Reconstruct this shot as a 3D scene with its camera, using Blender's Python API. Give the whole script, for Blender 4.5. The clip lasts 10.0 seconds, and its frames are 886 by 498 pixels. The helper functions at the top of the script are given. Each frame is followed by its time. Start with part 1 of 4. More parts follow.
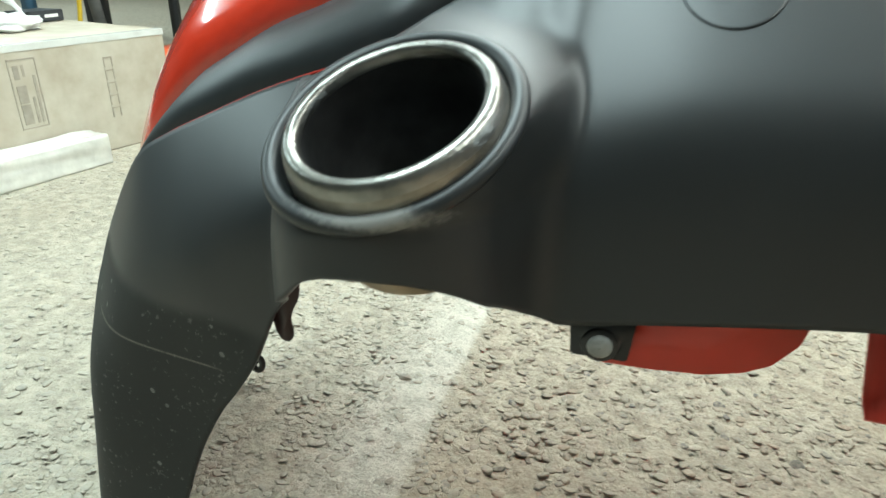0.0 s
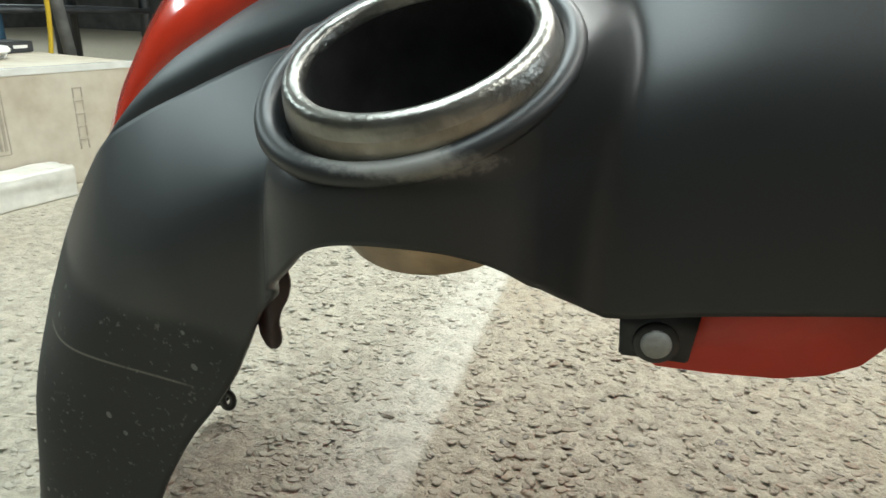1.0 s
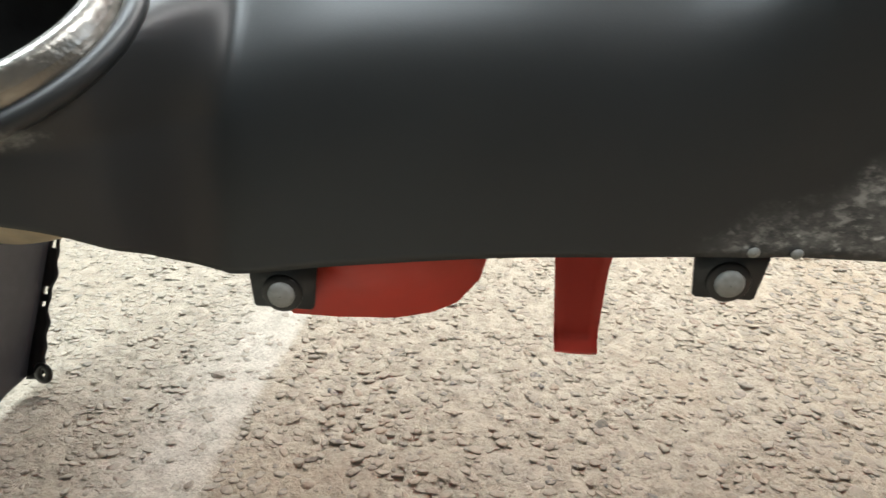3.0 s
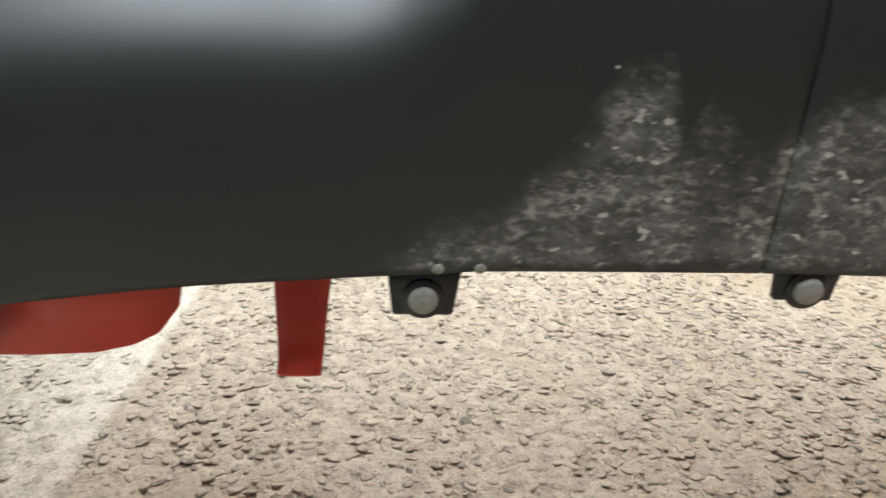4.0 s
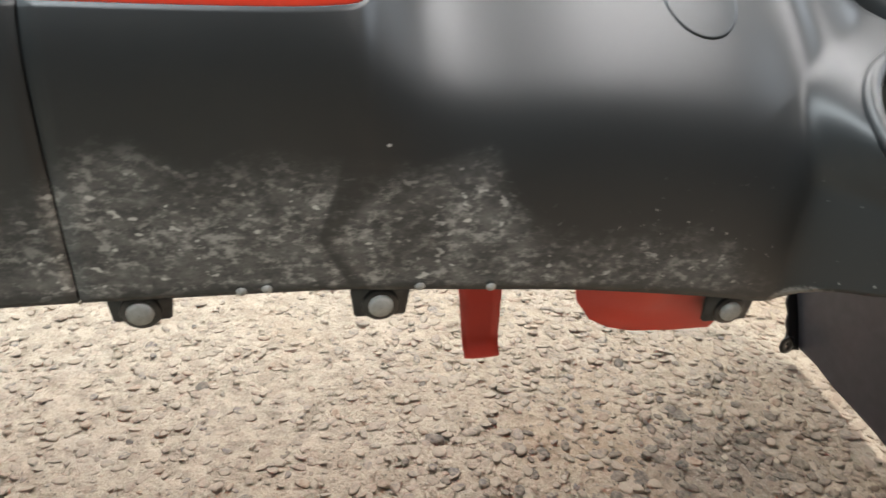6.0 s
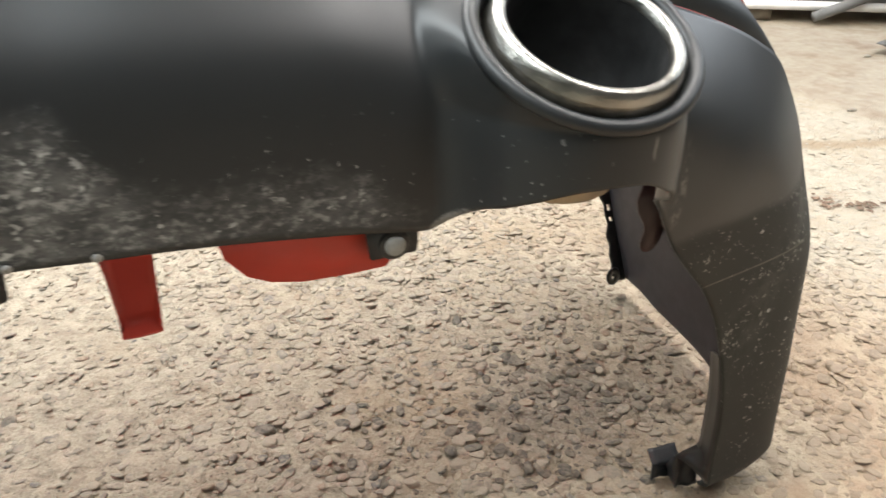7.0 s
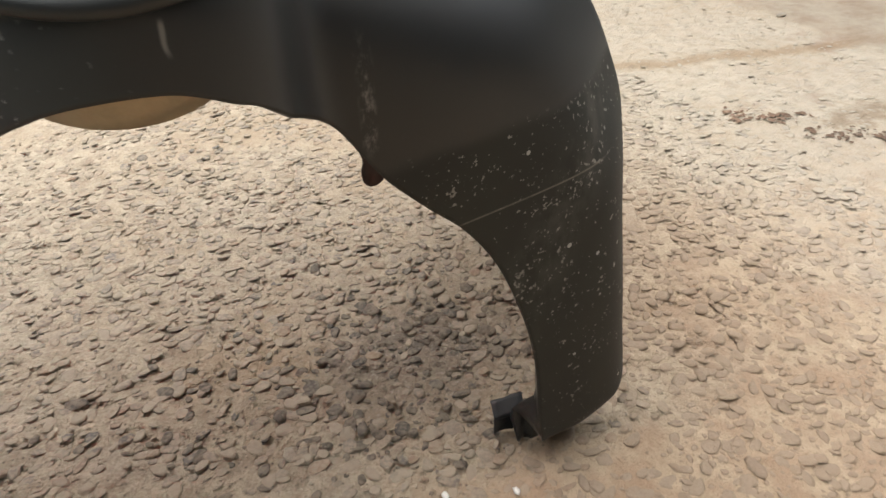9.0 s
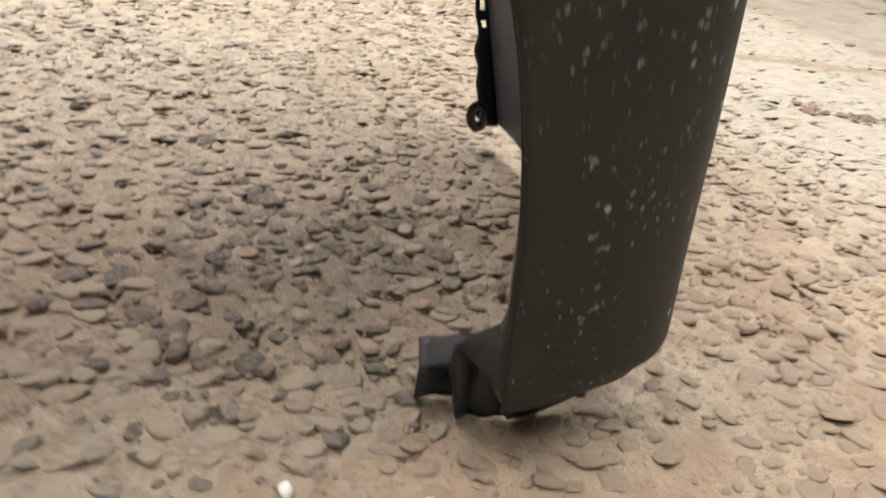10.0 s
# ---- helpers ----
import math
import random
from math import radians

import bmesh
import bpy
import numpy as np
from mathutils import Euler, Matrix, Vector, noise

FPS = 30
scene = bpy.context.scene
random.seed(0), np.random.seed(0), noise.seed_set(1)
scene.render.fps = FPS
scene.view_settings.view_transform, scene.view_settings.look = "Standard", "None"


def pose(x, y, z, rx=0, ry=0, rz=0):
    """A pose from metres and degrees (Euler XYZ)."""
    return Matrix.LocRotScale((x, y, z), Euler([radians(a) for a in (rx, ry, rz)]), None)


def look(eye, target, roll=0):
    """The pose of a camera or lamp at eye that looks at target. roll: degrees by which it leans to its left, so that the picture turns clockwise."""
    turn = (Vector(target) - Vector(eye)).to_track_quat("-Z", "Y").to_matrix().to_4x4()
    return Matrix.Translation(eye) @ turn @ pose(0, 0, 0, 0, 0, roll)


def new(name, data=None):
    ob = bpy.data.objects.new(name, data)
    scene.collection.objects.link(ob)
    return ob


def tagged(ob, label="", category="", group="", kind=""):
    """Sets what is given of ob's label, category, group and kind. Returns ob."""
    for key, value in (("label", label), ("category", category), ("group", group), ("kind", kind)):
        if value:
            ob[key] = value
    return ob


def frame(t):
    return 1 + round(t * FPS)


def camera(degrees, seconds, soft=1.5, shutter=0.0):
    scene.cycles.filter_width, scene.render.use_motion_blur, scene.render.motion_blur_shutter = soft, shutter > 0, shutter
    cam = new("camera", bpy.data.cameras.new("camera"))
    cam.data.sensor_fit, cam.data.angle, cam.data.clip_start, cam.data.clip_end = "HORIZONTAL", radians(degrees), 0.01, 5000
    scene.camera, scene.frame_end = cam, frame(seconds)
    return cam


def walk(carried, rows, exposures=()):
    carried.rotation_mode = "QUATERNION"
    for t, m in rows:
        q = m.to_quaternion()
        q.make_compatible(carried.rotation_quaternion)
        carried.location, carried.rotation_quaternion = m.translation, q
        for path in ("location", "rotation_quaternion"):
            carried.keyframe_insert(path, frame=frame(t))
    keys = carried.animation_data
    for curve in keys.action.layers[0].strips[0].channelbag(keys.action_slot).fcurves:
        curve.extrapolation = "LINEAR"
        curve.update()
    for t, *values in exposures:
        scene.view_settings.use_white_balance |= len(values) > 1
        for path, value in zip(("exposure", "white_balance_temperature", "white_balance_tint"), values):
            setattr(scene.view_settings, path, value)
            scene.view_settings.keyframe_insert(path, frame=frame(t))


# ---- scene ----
EXPOSURES = [(0, -0.12, 5920, -4.5), (0.5, -0.25, 5980, -2.5), (1.0, -0.36, 6150, 2.5), (1.5, -0.27, 6160, 4.5), (2.0, -0.12, 6180, 8), (3.5, 0.0, 6200, 11), (4.5, 0.05, 6220, 11),
             (5.5, 0.15, 6240, 12), (6.0, 0.27, 6250, 12.5), (7.5, 0.02, 6500, 12), (8.5, -0.24, 6600, 14), (9.5, -0.28, 6560, 15), (10.0, 0.03, 6550, 15)]
cam = camera(68.75, 10.0, shutter=0.3)
PATH = [
    (0, (-0.3151, -0.2599, 0.5724), (-0.5581, 0.6148, 0.1531), 0.88),
    (0.5, (-0.3481, -0.2467, 0.5274), (-0.6023, 0.6443, 0.1512), 1.93),
    (1, (-0.3441, -0.2324, 0.5266), (-0.5535, 0.6806, 0.1765), 2.21),
    (1.5, (-0.3274, -0.2317, 0.5300), (-0.5011, 0.6870, 0.1752), 3.10),
    (2, (-0.2899, -0.2372, 0.5358), (-0.4166, 0.6818, 0.1623), 3.04),
    (3.5, (-0.1926, -0.2297, 0.5463), (-0.2027, 0.6793, 0.1297), 3.25),
    (4, (-0.1381, -0.2202, 0.5536), (-0.0820, 0.6882, 0.1394), 3.25),
    (4.5, (-0.0780, -0.2116, 0.5634), (0.0347, 0.6918, 0.1495), 2.82),
    (5, (-0.0219, -0.2156, 0.5707), (0.1406, 0.6761, 0.1482), 4.20),
    (5.5, (0.0302, -0.2293, 0.5872), (0.2104, 0.6456, 0.1377), 5.67),
    (6, (0.0956, -0.2449, 0.6112), (0.2937, 0.5990, 0.1128), 4.52),
    (6.2, (0.1082, -0.2526, 0.6158), (0.3401, 0.5829, 0.1177), 3.10),
    (7.3, (0.2641, -0.2832, 0.5861), (0.5906, 0.5056, 0.0654), -0.07),
    (7.5, (0.2759, -0.2842, 0.5835), (0.5883, 0.5068, 0.0575), -0.90),
    (8, (0.3100, -0.2898, 0.5714), (0.6258, 0.4791, 0.0156), -3.30),
    (8.5, (0.3488, -0.2958, 0.5565), (0.6905, 0.4450, -0.0220), -2.57),
    (9, (0.4163, -0.2747, 0.5457), (0.7412, 0.4588, -0.0513), -2.13),
    (9.5, (0.4446, -0.1794, 0.4118), (0.8872, 0.5375, -0.1269), 8.25),
    (10, (0.5202, -0.1471, 0.2549), (0.8789, 0.6259, -0.2682), 8.96),
]
walk(cam, [(t, look(eye, target, roll)) for t, eye, target, roll in PATH], EXPOSURES)

# ---- light ----
world = bpy.data.worlds.new("garage_air")
world.use_nodes = True
world.node_tree.nodes["Background"].inputs[0].default_value = (0.75, 0.8, 0.85, 1)
world.node_tree.nodes["Background"].inputs[1].default_value = 0.10
scene.world = world


def ceiling_lamp(name, x, y, z, sx, sy, watts, colour, aim=None):
    data = bpy.data.lights.new(name, "AREA")
    data.shape, data.size, data.size_y, data.energy, data.color = "RECTANGLE", sx, sy, watts, colour
    ob = new(name, data)
    ob.matrix_world = look((x, y, z), aim or (x, y + 0.001, 0))
    return ob


ceiling_lamp("tube_light", -1.05, 0.35, 2.75, 1.1, 3.0, 132, (0.92, 1.0, 1.0))
ceiling_lamp("tube_light", 1.55, 0.35, 2.75, 0.6, 3.0, 100, (1.0, 0.97, 0.92))
ceiling_lamp("tube_light", 0.0, 2.6, 2.75, 2.4, 0.5, 145, (1.0, 0.97, 0.915))
ceiling_lamp("tube_light", -5.50, 1.70, 2.75, 0.5, 3.0, 180, (0.90, 1.0, 1.0))
ceiling_lamp("tube_light", 5.70, 1.70, 2.75, 0.5, 3.0, 200, (0.87, 0.95, 1.0))
ceiling_lamp("tube_light", -5.90, 4.90, 2.75, 1.6, 0.16, 60, (0.95, 1.0, 1.0))


# ---- materials ----
def material(name, colour, rough=0.5, metal=0.0, spec=0.5, coat=0.0, vary=0.15, scale=60.0, bump=0.0, bump_scale=400.0, second=None, blotch=6.0):
    m = bpy.data.materials.new(name)
    m.use_nodes = True
    nt = m.node_tree
    b = nt.nodes["Principled BSDF"]
    b.inputs["Roughness"].default_value, b.inputs["Metallic"].default_value = rough, metal
    b.inputs["Specular IOR Level"].default_value, b.inputs["Coat Weight"].default_value = spec, coat
    b.inputs["Coat Roughness"].default_value = 0.06
    tc = nt.nodes.new("ShaderNodeTexCoord")
    n1, n2 = nt.nodes.new("ShaderNodeTexNoise"), nt.nodes.new("ShaderNodeTexNoise")
    n1.inputs["Scale"].default_value, n2.inputs["Scale"].default_value = scale, blotch
    n1.inputs["Detail"].default_value, n2.inputs["Detail"].default_value = 6, 4
    for n in (n1, n2):
        nt.links.new(tc.outputs["Object"], n.inputs["Vector"])
    add = nt.nodes.new("ShaderNodeMath")
    add.operation = "ADD"
    nt.links.new(n1.outputs["Fac"], add.inputs[0])
    nt.links.new(n2.outputs["Fac"], add.inputs[1])
    ramp = nt.nodes.new("ShaderNodeValToRGB")
    half = nt.nodes.new("ShaderNodeMath")
    half.operation, half.inputs[1].default_value = "MULTIPLY", 0.5
    nt.links.new(add.outputs[0], half.inputs[0])
    nt.links.new(half.outputs[0], ramp.inputs["Fac"])
    dark = [c * (1 - vary) for c in colour]
    light = list(second) if second else [min(1, c * (1 + vary)) for c in colour]
    ramp.color_ramp.elements[0].position, ramp.color_ramp.elements[1].position = 0.35, 0.65
    ramp.color_ramp.elements[0].color, ramp.color_ramp.elements[1].color = (*dark, 1), (*light, 1)
    nt.links.new(ramp.outputs["Color"], b.inputs["Base Color"])
    if bump:
        n3, bp = nt.nodes.new("ShaderNodeTexNoise"), nt.nodes.new("ShaderNodeBump")
        n3.inputs["Scale"].default_value, n3.inputs["Detail"].default_value = bump_scale, 3
        bp.inputs["Strength"].default_value, bp.inputs["Distance"].default_value = bump, 0.002
        nt.links.new(tc.outputs["Object"], n3.inputs["Vector"])
        nt.links.new(n3.outputs["Fac"], bp.inputs["Height"])
        nt.links.new(bp.outputs["Normal"], b.inputs["Normal"])
    return m


PLASTIC = material("black_plastic", (0.019, 0.0225, 0.0245), 0.45, vary=0.2, bump=0.06, bump_scale=1500)
INNER = material("inner_plastic", (0.046, 0.043, 0.047), 0.5, spec=0.4, vary=0.2, bump=0.05)
FOOT = material("dusty_black_plastic", (0.021, 0.023, 0.025), 0.42, vary=0.35, scale=40, bump=0.08)
GLOSS_BLACK = material("gloss_black_plastic", (0.012, 0.012, 0.012), 0.3, vary=0.2)
RED = material("red_paint", (0.68, 0.048, 0.020), 0.16, coat=1.0, vary=0.06)
RED_MATT = material("red_moulding", (0.52, 0.040, 0.022), 0.42, vary=0.12, scale=30, bump=0.04)
MAROON = material("dark_maroon_plastic", (0.030, 0.010, 0.010), 0.5, vary=0.2)
STEEL = material("worn_chrome", (0.27, 0.265, 0.245), 0.33, metal=1.0, vary=0.55, scale=55, bump=0.22, bump_scale=330, blotch=16)
STAINED = material("stained_steel", (0.22, 0.185, 0.135), 0.36, metal=0.9, vary=0.5, scale=60, bump=0.25, bump_scale=260, second=(0.34, 0.32, 0.28), blotch=20)
TAN_STEEL = material("heat_tinted_steel", (0.42, 0.34, 0.22), 0.38, metal=0.8, vary=0.3, scale=80, bump=0.2, bump_scale=200)
SOOT = material("sooty_steel", (0.03, 0.03, 0.03), 0.5, metal=0.5, vary=0.5, scale=70, bump=0.2, bump_scale=150)
BOLT = material("zinc_bolt", (0.27, 0.27, 0.255), 0.6, metal=0.1, vary=0.25, scale=300)
CARD = material("cardboard", (0.45, 0.38, 0.285), 0.6, vary=0.14, scale=20, bump=0.05, second=(0.52, 0.475, 0.385), blotch=3.5)
INK = material("faded_ink", (0.34, 0.30, 0.24), 0.7, vary=0.2)
TAPE = material("plastic_wrap", (0.62, 0.62, 0.58), 0.18, vary=0.12, scale=18, bump=0.5, bump_scale=40)
FOAM = material("wrapped_foam", (0.66, 0.64, 0.58), 0.3, vary=0.15, scale=25, bump=0.6, bump_scale=35)
ORANGE = material("orange_plastic", (0.55, 0.09, 0.025), 0.35, vary=0.1)
DARK = material("dark_metal", (0.03, 0.032, 0.035), 0.5, vary=0.4, scale=10)
GREY = material("grey_paint", (0.16, 0.16, 0.155), 0.6, vary=0.3, scale=12)
BLUE = material("blue_paint", (0.03, 0.08, 0.14), 0.5, vary=0.3, scale=20)
YELLOW = material("yellow_hose", (0.62, 0.42, 0.03), 0.4, vary=0.1)
WHITE = material("white_plastic", (0.72, 0.71, 0.68), 0.4, vary=0.08, scale=30, bump=0.2, bump_scale=60)
WALL = material("dingy_wall", (0.07, 0.07, 0.065), 0.85, vary=0.35, scale=3, bump=0.2, bump_scale=30)
# for the unseen south wall: paler than the rest, to brighten the valance's reflections
BOUNCE_WALL = material("pale_bounce_wall", (0.21, 0.21, 0.205), 0.8, vary=0.15, scale=3, bump=0.2, bump_scale=30)
RUST = material("rust", (0.15, 0.10, 0.068), 0.85, vary=0.5, scale=200)
CEILING = material("dusty_ceiling", (0.42, 0.42, 0.40), 0.9, vary=0.15, scale=2)
FOIL = material("crumpled_foil", (0.66, 0.70, 0.67), 0.42, metal=0.55, vary=0.2, scale=20, bump=1.0, bump_scale=16)
WOOD = material("grey_timber", (0.20, 0.17, 0.13), 0.8, vary=0.3, scale=25)


class Nodes:
    """Short hand for node arithmetic in one material."""

    def __init__(self, m, place="Object"):
        self.t = m.node_tree
        self.xyz = self.t.nodes.new("ShaderNodeSeparateXYZ")
        self.vec = self.t.nodes.new("ShaderNodeTexCoord").outputs["Object"] if place == "Object" else self.t.nodes.new("ShaderNodeNewGeometry").outputs["Position"]
        self.t.links.new(self.vec, self.xyz.inputs[0])
        self.x, self.y, self.z = (self.xyz.outputs[k] for k in range(3))

    def put(self, socket, v):
        if isinstance(v, (int, float)):
            socket.default_value = v
        elif isinstance(v, tuple):
            socket.default_value = (*v, 1)
        else:
            self.t.links.new(v, socket)

    def op(self, kind, a, b=0.0, c=0.0):
        n = self.t.nodes.new("ShaderNodeMath")
        n.operation = kind
        for k, v in enumerate((a, b, c)):
            self.put(n.inputs[k], v)
        return n.outputs[0]

    def step(self, v, lo, hi):
        n = self.t.nodes.new("ShaderNodeMapRange")
        n.interpolation_type = "SMOOTHSTEP"
        self.put(n.inputs[0], v)
        n.inputs[1].default_value, n.inputs[2].default_value = (lo, hi) if lo < hi else (hi, lo)
        n.inputs[3].default_value, n.inputs[4].default_value = (0, 1) if lo < hi else (1, 0)
        return n.outputs[0]

    def noise(self, scale, detail=4.0, rough=0.55, stretch=None):
        n = self.t.nodes.new("ShaderNodeTexNoise")
        n.inputs["Scale"].default_value, n.inputs["Detail"].default_value, n.inputs["Roughness"].default_value = scale, detail, rough
        vec = self.vec
        if stretch:
            mp = self.t.nodes.new("ShaderNodeMapping")
            mp.inputs["Scale"].default_value = stretch
            self.t.links.new(vec, mp.inputs["Vector"])
            vec = mp.outputs[0]
        self.t.links.new(vec, n.inputs["Vector"])
        return n.outputs["Fac"]

    def voronoi(self, scale, feature="F1"):
        n = self.t.nodes.new("ShaderNodeTexVoronoi")
        n.feature = feature
        n.inputs["Scale"].default_value = scale
        self.t.links.new(self.vec, n.inputs["Vector"])
        return n.outputs["Distance"]

    def ramp(self, v, stops):
        n = self.t.nodes.new("ShaderNodeValToRGB")
        e = n.color_ramp.elements
        while len(e) < len(stops):
            e.new(0.5)
        for k, (p, c) in enumerate(stops):
            e[k].position = p
            e[k].color = (*c, 1) if isinstance(c, tuple) else (c, c, c, 1)
        self.put(n.inputs[0], v)
        return n.outputs[0]

    def mix(self, f, a, b):
        n = self.t.nodes.new("ShaderNodeMix")
        n.data_type = "RGBA"
        self.put(n.inputs[0], f)
        self.put(n.inputs[6], a)
        self.put(n.inputs[7], b)
        return n.outputs[2]

    def bump(self, h, strength, distance):
        n = self.t.nodes.new("ShaderNodeBump")
        n.inputs["Strength"].default_value, n.inputs["Distance"].default_value = strength, distance
        self.put(n.inputs["Height"], h)
        return n.outputs["Normal"]


def bare(name, rough, place="Object"):
    m = bpy.data.materials.new(name)
    m.use_nodes = True
    b = m.node_tree.nodes["Principled BSDF"]
    b.inputs["Roughness"].default_value = rough
    return m, b, Nodes(m, place)


def trodden(n):
    """How dusty and worn smooth the floor is: along the front and on the open side."""
    wob = n.op("MULTIPLY", n.op("SUBTRACT", n.noise(7, 4), 0.5), 0.16)
    front = n.step(n.op("ADD", n.y, wob), 0.08, 0.0)
    side = n.op("MULTIPLY", n.step(n.op("ADD", n.x, wob), 0.70, 0.95), n.op("MULTIPLY", n.step(n.y, 0.50, 0.1), 0.85))
    return n.op("MULTIPLY", n.op("MAXIMUM", front, side), n.step(n.x, -0.1, 0.35))


def concrete():
    m, b, n = bare("aggregate_concrete", 0.62)
    fine, mid, wide = n.noise(260, 6), n.noise(38, 5), n.noise(2.6, 5)
    base = n.mix(n.step(n.op("ADD", mid, n.op("MULTIPLY", fine, 0.7)), 0.62, 1.05), (0.30, 0.252, 0.186), (0.485, 0.425, 0.325))
    base = n.mix(n.op("MULTIPLY", n.step(wide, 0.50, 0.68), 0.5), base, (0.36, 0.28, 0.19))
    base = n.mix(n.op("MULTIPLY", n.step(n.noise(7, 6), 0.54, 0.70), 0.3), base, (0.52, 0.48, 0.41))
    base = n.mix(n.op("MULTIPLY", n.step(n.x, 0.0, 0.5), n.op("ADD", 0.12, n.op("MULTIPLY", n.step(n.noise(5, 5), 0.4, 0.65), 0.35))), base, (0.34, 0.25, 0.155))
    # older, greyer slab beyond the joint, paler along its edge
    d = n.op("SUBTRACT", n.x, n.op("ADD", n.op("MULTIPLY", n.y, 0.033), -0.523))
    slab = n.step(n.op("ADD", d, n.op("MULTIPLY", n.op("SUBTRACT", n.noise(90, 4), 0.5), 0.018)), 0.009, -0.009)
    base = n.mix(n.op("MULTIPLY", slab, 0.45), base, n.mix(n.step(mid, 0.35, 0.65), (0.32, 0.30, 0.24), (0.48, 0.445, 0.36)))
    wob = n.op("ADD", d, n.op("MULTIPLY", n.op("SUBTRACT", n.noise(14, 5), 0.5), 0.07))
    edge = n.op("MULTIPLY", slab, n.step(wob, -0.17, -0.03))
    base = n.mix(n.op("MULTIPLY", edge, 0.78), base, n.mix(n.step(n.op("ADD", fine, mid), 0.75, 1.2), (0.46, 0.43, 0.355), (0.66, 0.62, 0.53)))
    # gritty paste: pale sand grains, and dark spots painted as the shade in small holes
    base = n.mix(n.op("MULTIPLY", n.step(n.noise(300, 5, 0.7), 0.54, 0.68), 0.45), base, (0.56, 0.50, 0.385))
    base = n.mix(n.op("MULTIPLY", n.step(n.noise(210, 5, 0.7, (1, 1.6, 1)), 0.44, 0.33), 0.55), base, (0.17, 0.14, 0.105))
    dust = trodden(n)
    base = n.mix(n.op("MULTIPLY", dust, 0.75), base, n.mix(n.step(n.noise(17, 6), 0.38, 0.62), (0.39, 0.258, 0.165), (0.52, 0.395, 0.268)))
    # dark patch behind the foot: some grime, plus the bumper's shade painted into the colour
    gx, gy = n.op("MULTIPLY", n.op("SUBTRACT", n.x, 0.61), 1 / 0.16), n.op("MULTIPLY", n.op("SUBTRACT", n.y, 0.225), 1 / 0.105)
    grime_shade = n.step(n.op("ADD", n.op("ADD", n.op("MULTIPLY", gx, gx), n.op("MULTIPLY", gy, gy)), n.op("MULTIPLY", n.noise(24, 6, 0.7), 1.6)), 2.0, 0.5)
    base = n.mix(n.op("MULTIPLY", grime_shade, 0.60), base, (0.135, 0.115, 0.09))
    base = n.mix(n.op("MULTIPLY", n.op("MULTIPLY", grime_shade, n.step(n.noise(190, 4, 0.6), 0.55, 0.66)), 0.7), base, (0.46, 0.43, 0.38))
    # dark pits in the colour, painted for the shadows beside stones and in hollows
    pit_shade = n.step(n.op("ADD", n.voronoi(110), n.op("MULTIPLY", mid, 0.5)), 0.43, 0.29)
    base = n.mix(n.op("MULTIPLY", n.op("MULTIPLY", pit_shade, 0.85), n.op("SUBTRACT", 1.0, n.op("MULTIPLY", n.op("MAXIMUM", edge, dust), 0.8))), base, (0.10, 0.085, 0.066))
    # rusty, oily marks on the open floor
    far = n.op("MULTIPLY", n.step(n.x, 0.95, 1.5), n.step(n.noise(4.5, 6, 0.65), 0.56, 0.72))
    base = n.mix(n.op("MULTIPLY", far, 0.75), base, (0.22, 0.13, 0.075))
    fx, fy = n.op("MULTIPLY", n.op("SUBTRACT", n.x, 1.60), 1 / 0.16), n.op("MULTIPLY", n.op("SUBTRACT", n.y, 0.42), 1 / 0.06)
    oily = n.step(n.op("ADD", n.op("ADD", n.op("MULTIPLY", fx, fx), n.op("MULTIPLY", fy, fy)), n.op("MULTIPLY", n.noise(30, 6, 0.7), 3.0)), 2.4, 1.2)
    base = n.mix(n.op("MULTIPLY", oily, 0.6), base, (0.19, 0.14, 0.085))
    streak = n.op("ADD", n.op("SUBTRACT", n.y, n.op("ADD", 1.185, n.op("MULTIPLY", n.x, -0.262))), n.op("ADD", 0.0, n.op("MULTIPLY", n.op("SUBTRACT", n.noise(8, 5), 0.5), 0.09)))
    streak = n.op("MULTIPLY", n.step(n.op("ABSOLUTE", streak), 0.045, 0.005), n.op("MULTIPLY", n.step(n.x, 1.0, 1.3), n.step(n.x, 2.6, 2.2)))
    base = n.mix(n.op("MULTIPLY", streak, 0.55), base, (0.28, 0.20, 0.115))
    # pale dusty slab on the open side, ending at a joint, with a browner slab beyond
    beyond = n.step(n.op("ADD", n.x, n.op("MULTIPLY", n.op("SUBTRACT", n.noise(12, 5), 0.5), 0.10)), 1.87, 1.97)
    pale = n.op("MULTIPLY", n.step(n.op("ADD", n.x, n.op("MULTIPLY", n.op("SUBTRACT", n.noise(6, 5), 0.5), 0.35)), 0.95, 1.35), n.op("SUBTRACT", 1.0, n.op("MAXIMUM", beyond, n.op("MAXIMUM", streak, oily))))
    base = n.mix(n.op("MULTIPLY", pale, n.op("ADD", 0.22, n.op("MULTIPLY", n.step(n.noise(30, 5), 0.35, 0.6), 0.30))), base, (0.50, 0.465, 0.385))
    base = n.mix(n.op("MULTIPLY", beyond, 0.50), base, n.mix(n.step(n.noise(9, 6, 0.65), 0.40, 0.62), (0.335, 0.295, 0.235), (0.235, 0.18, 0.125)))
    n.put(b.inputs["Base Color"], base)
    rough_h = n.op("ADD", n.op("MULTIPLY", n.noise(150, 6, 0.65), 0.7), n.op("MULTIPLY", n.noise(600, 3), 0.12))
    n.put(b.inputs["Normal"], n.bump(rough_h, 1.0, 0.006))
    return m


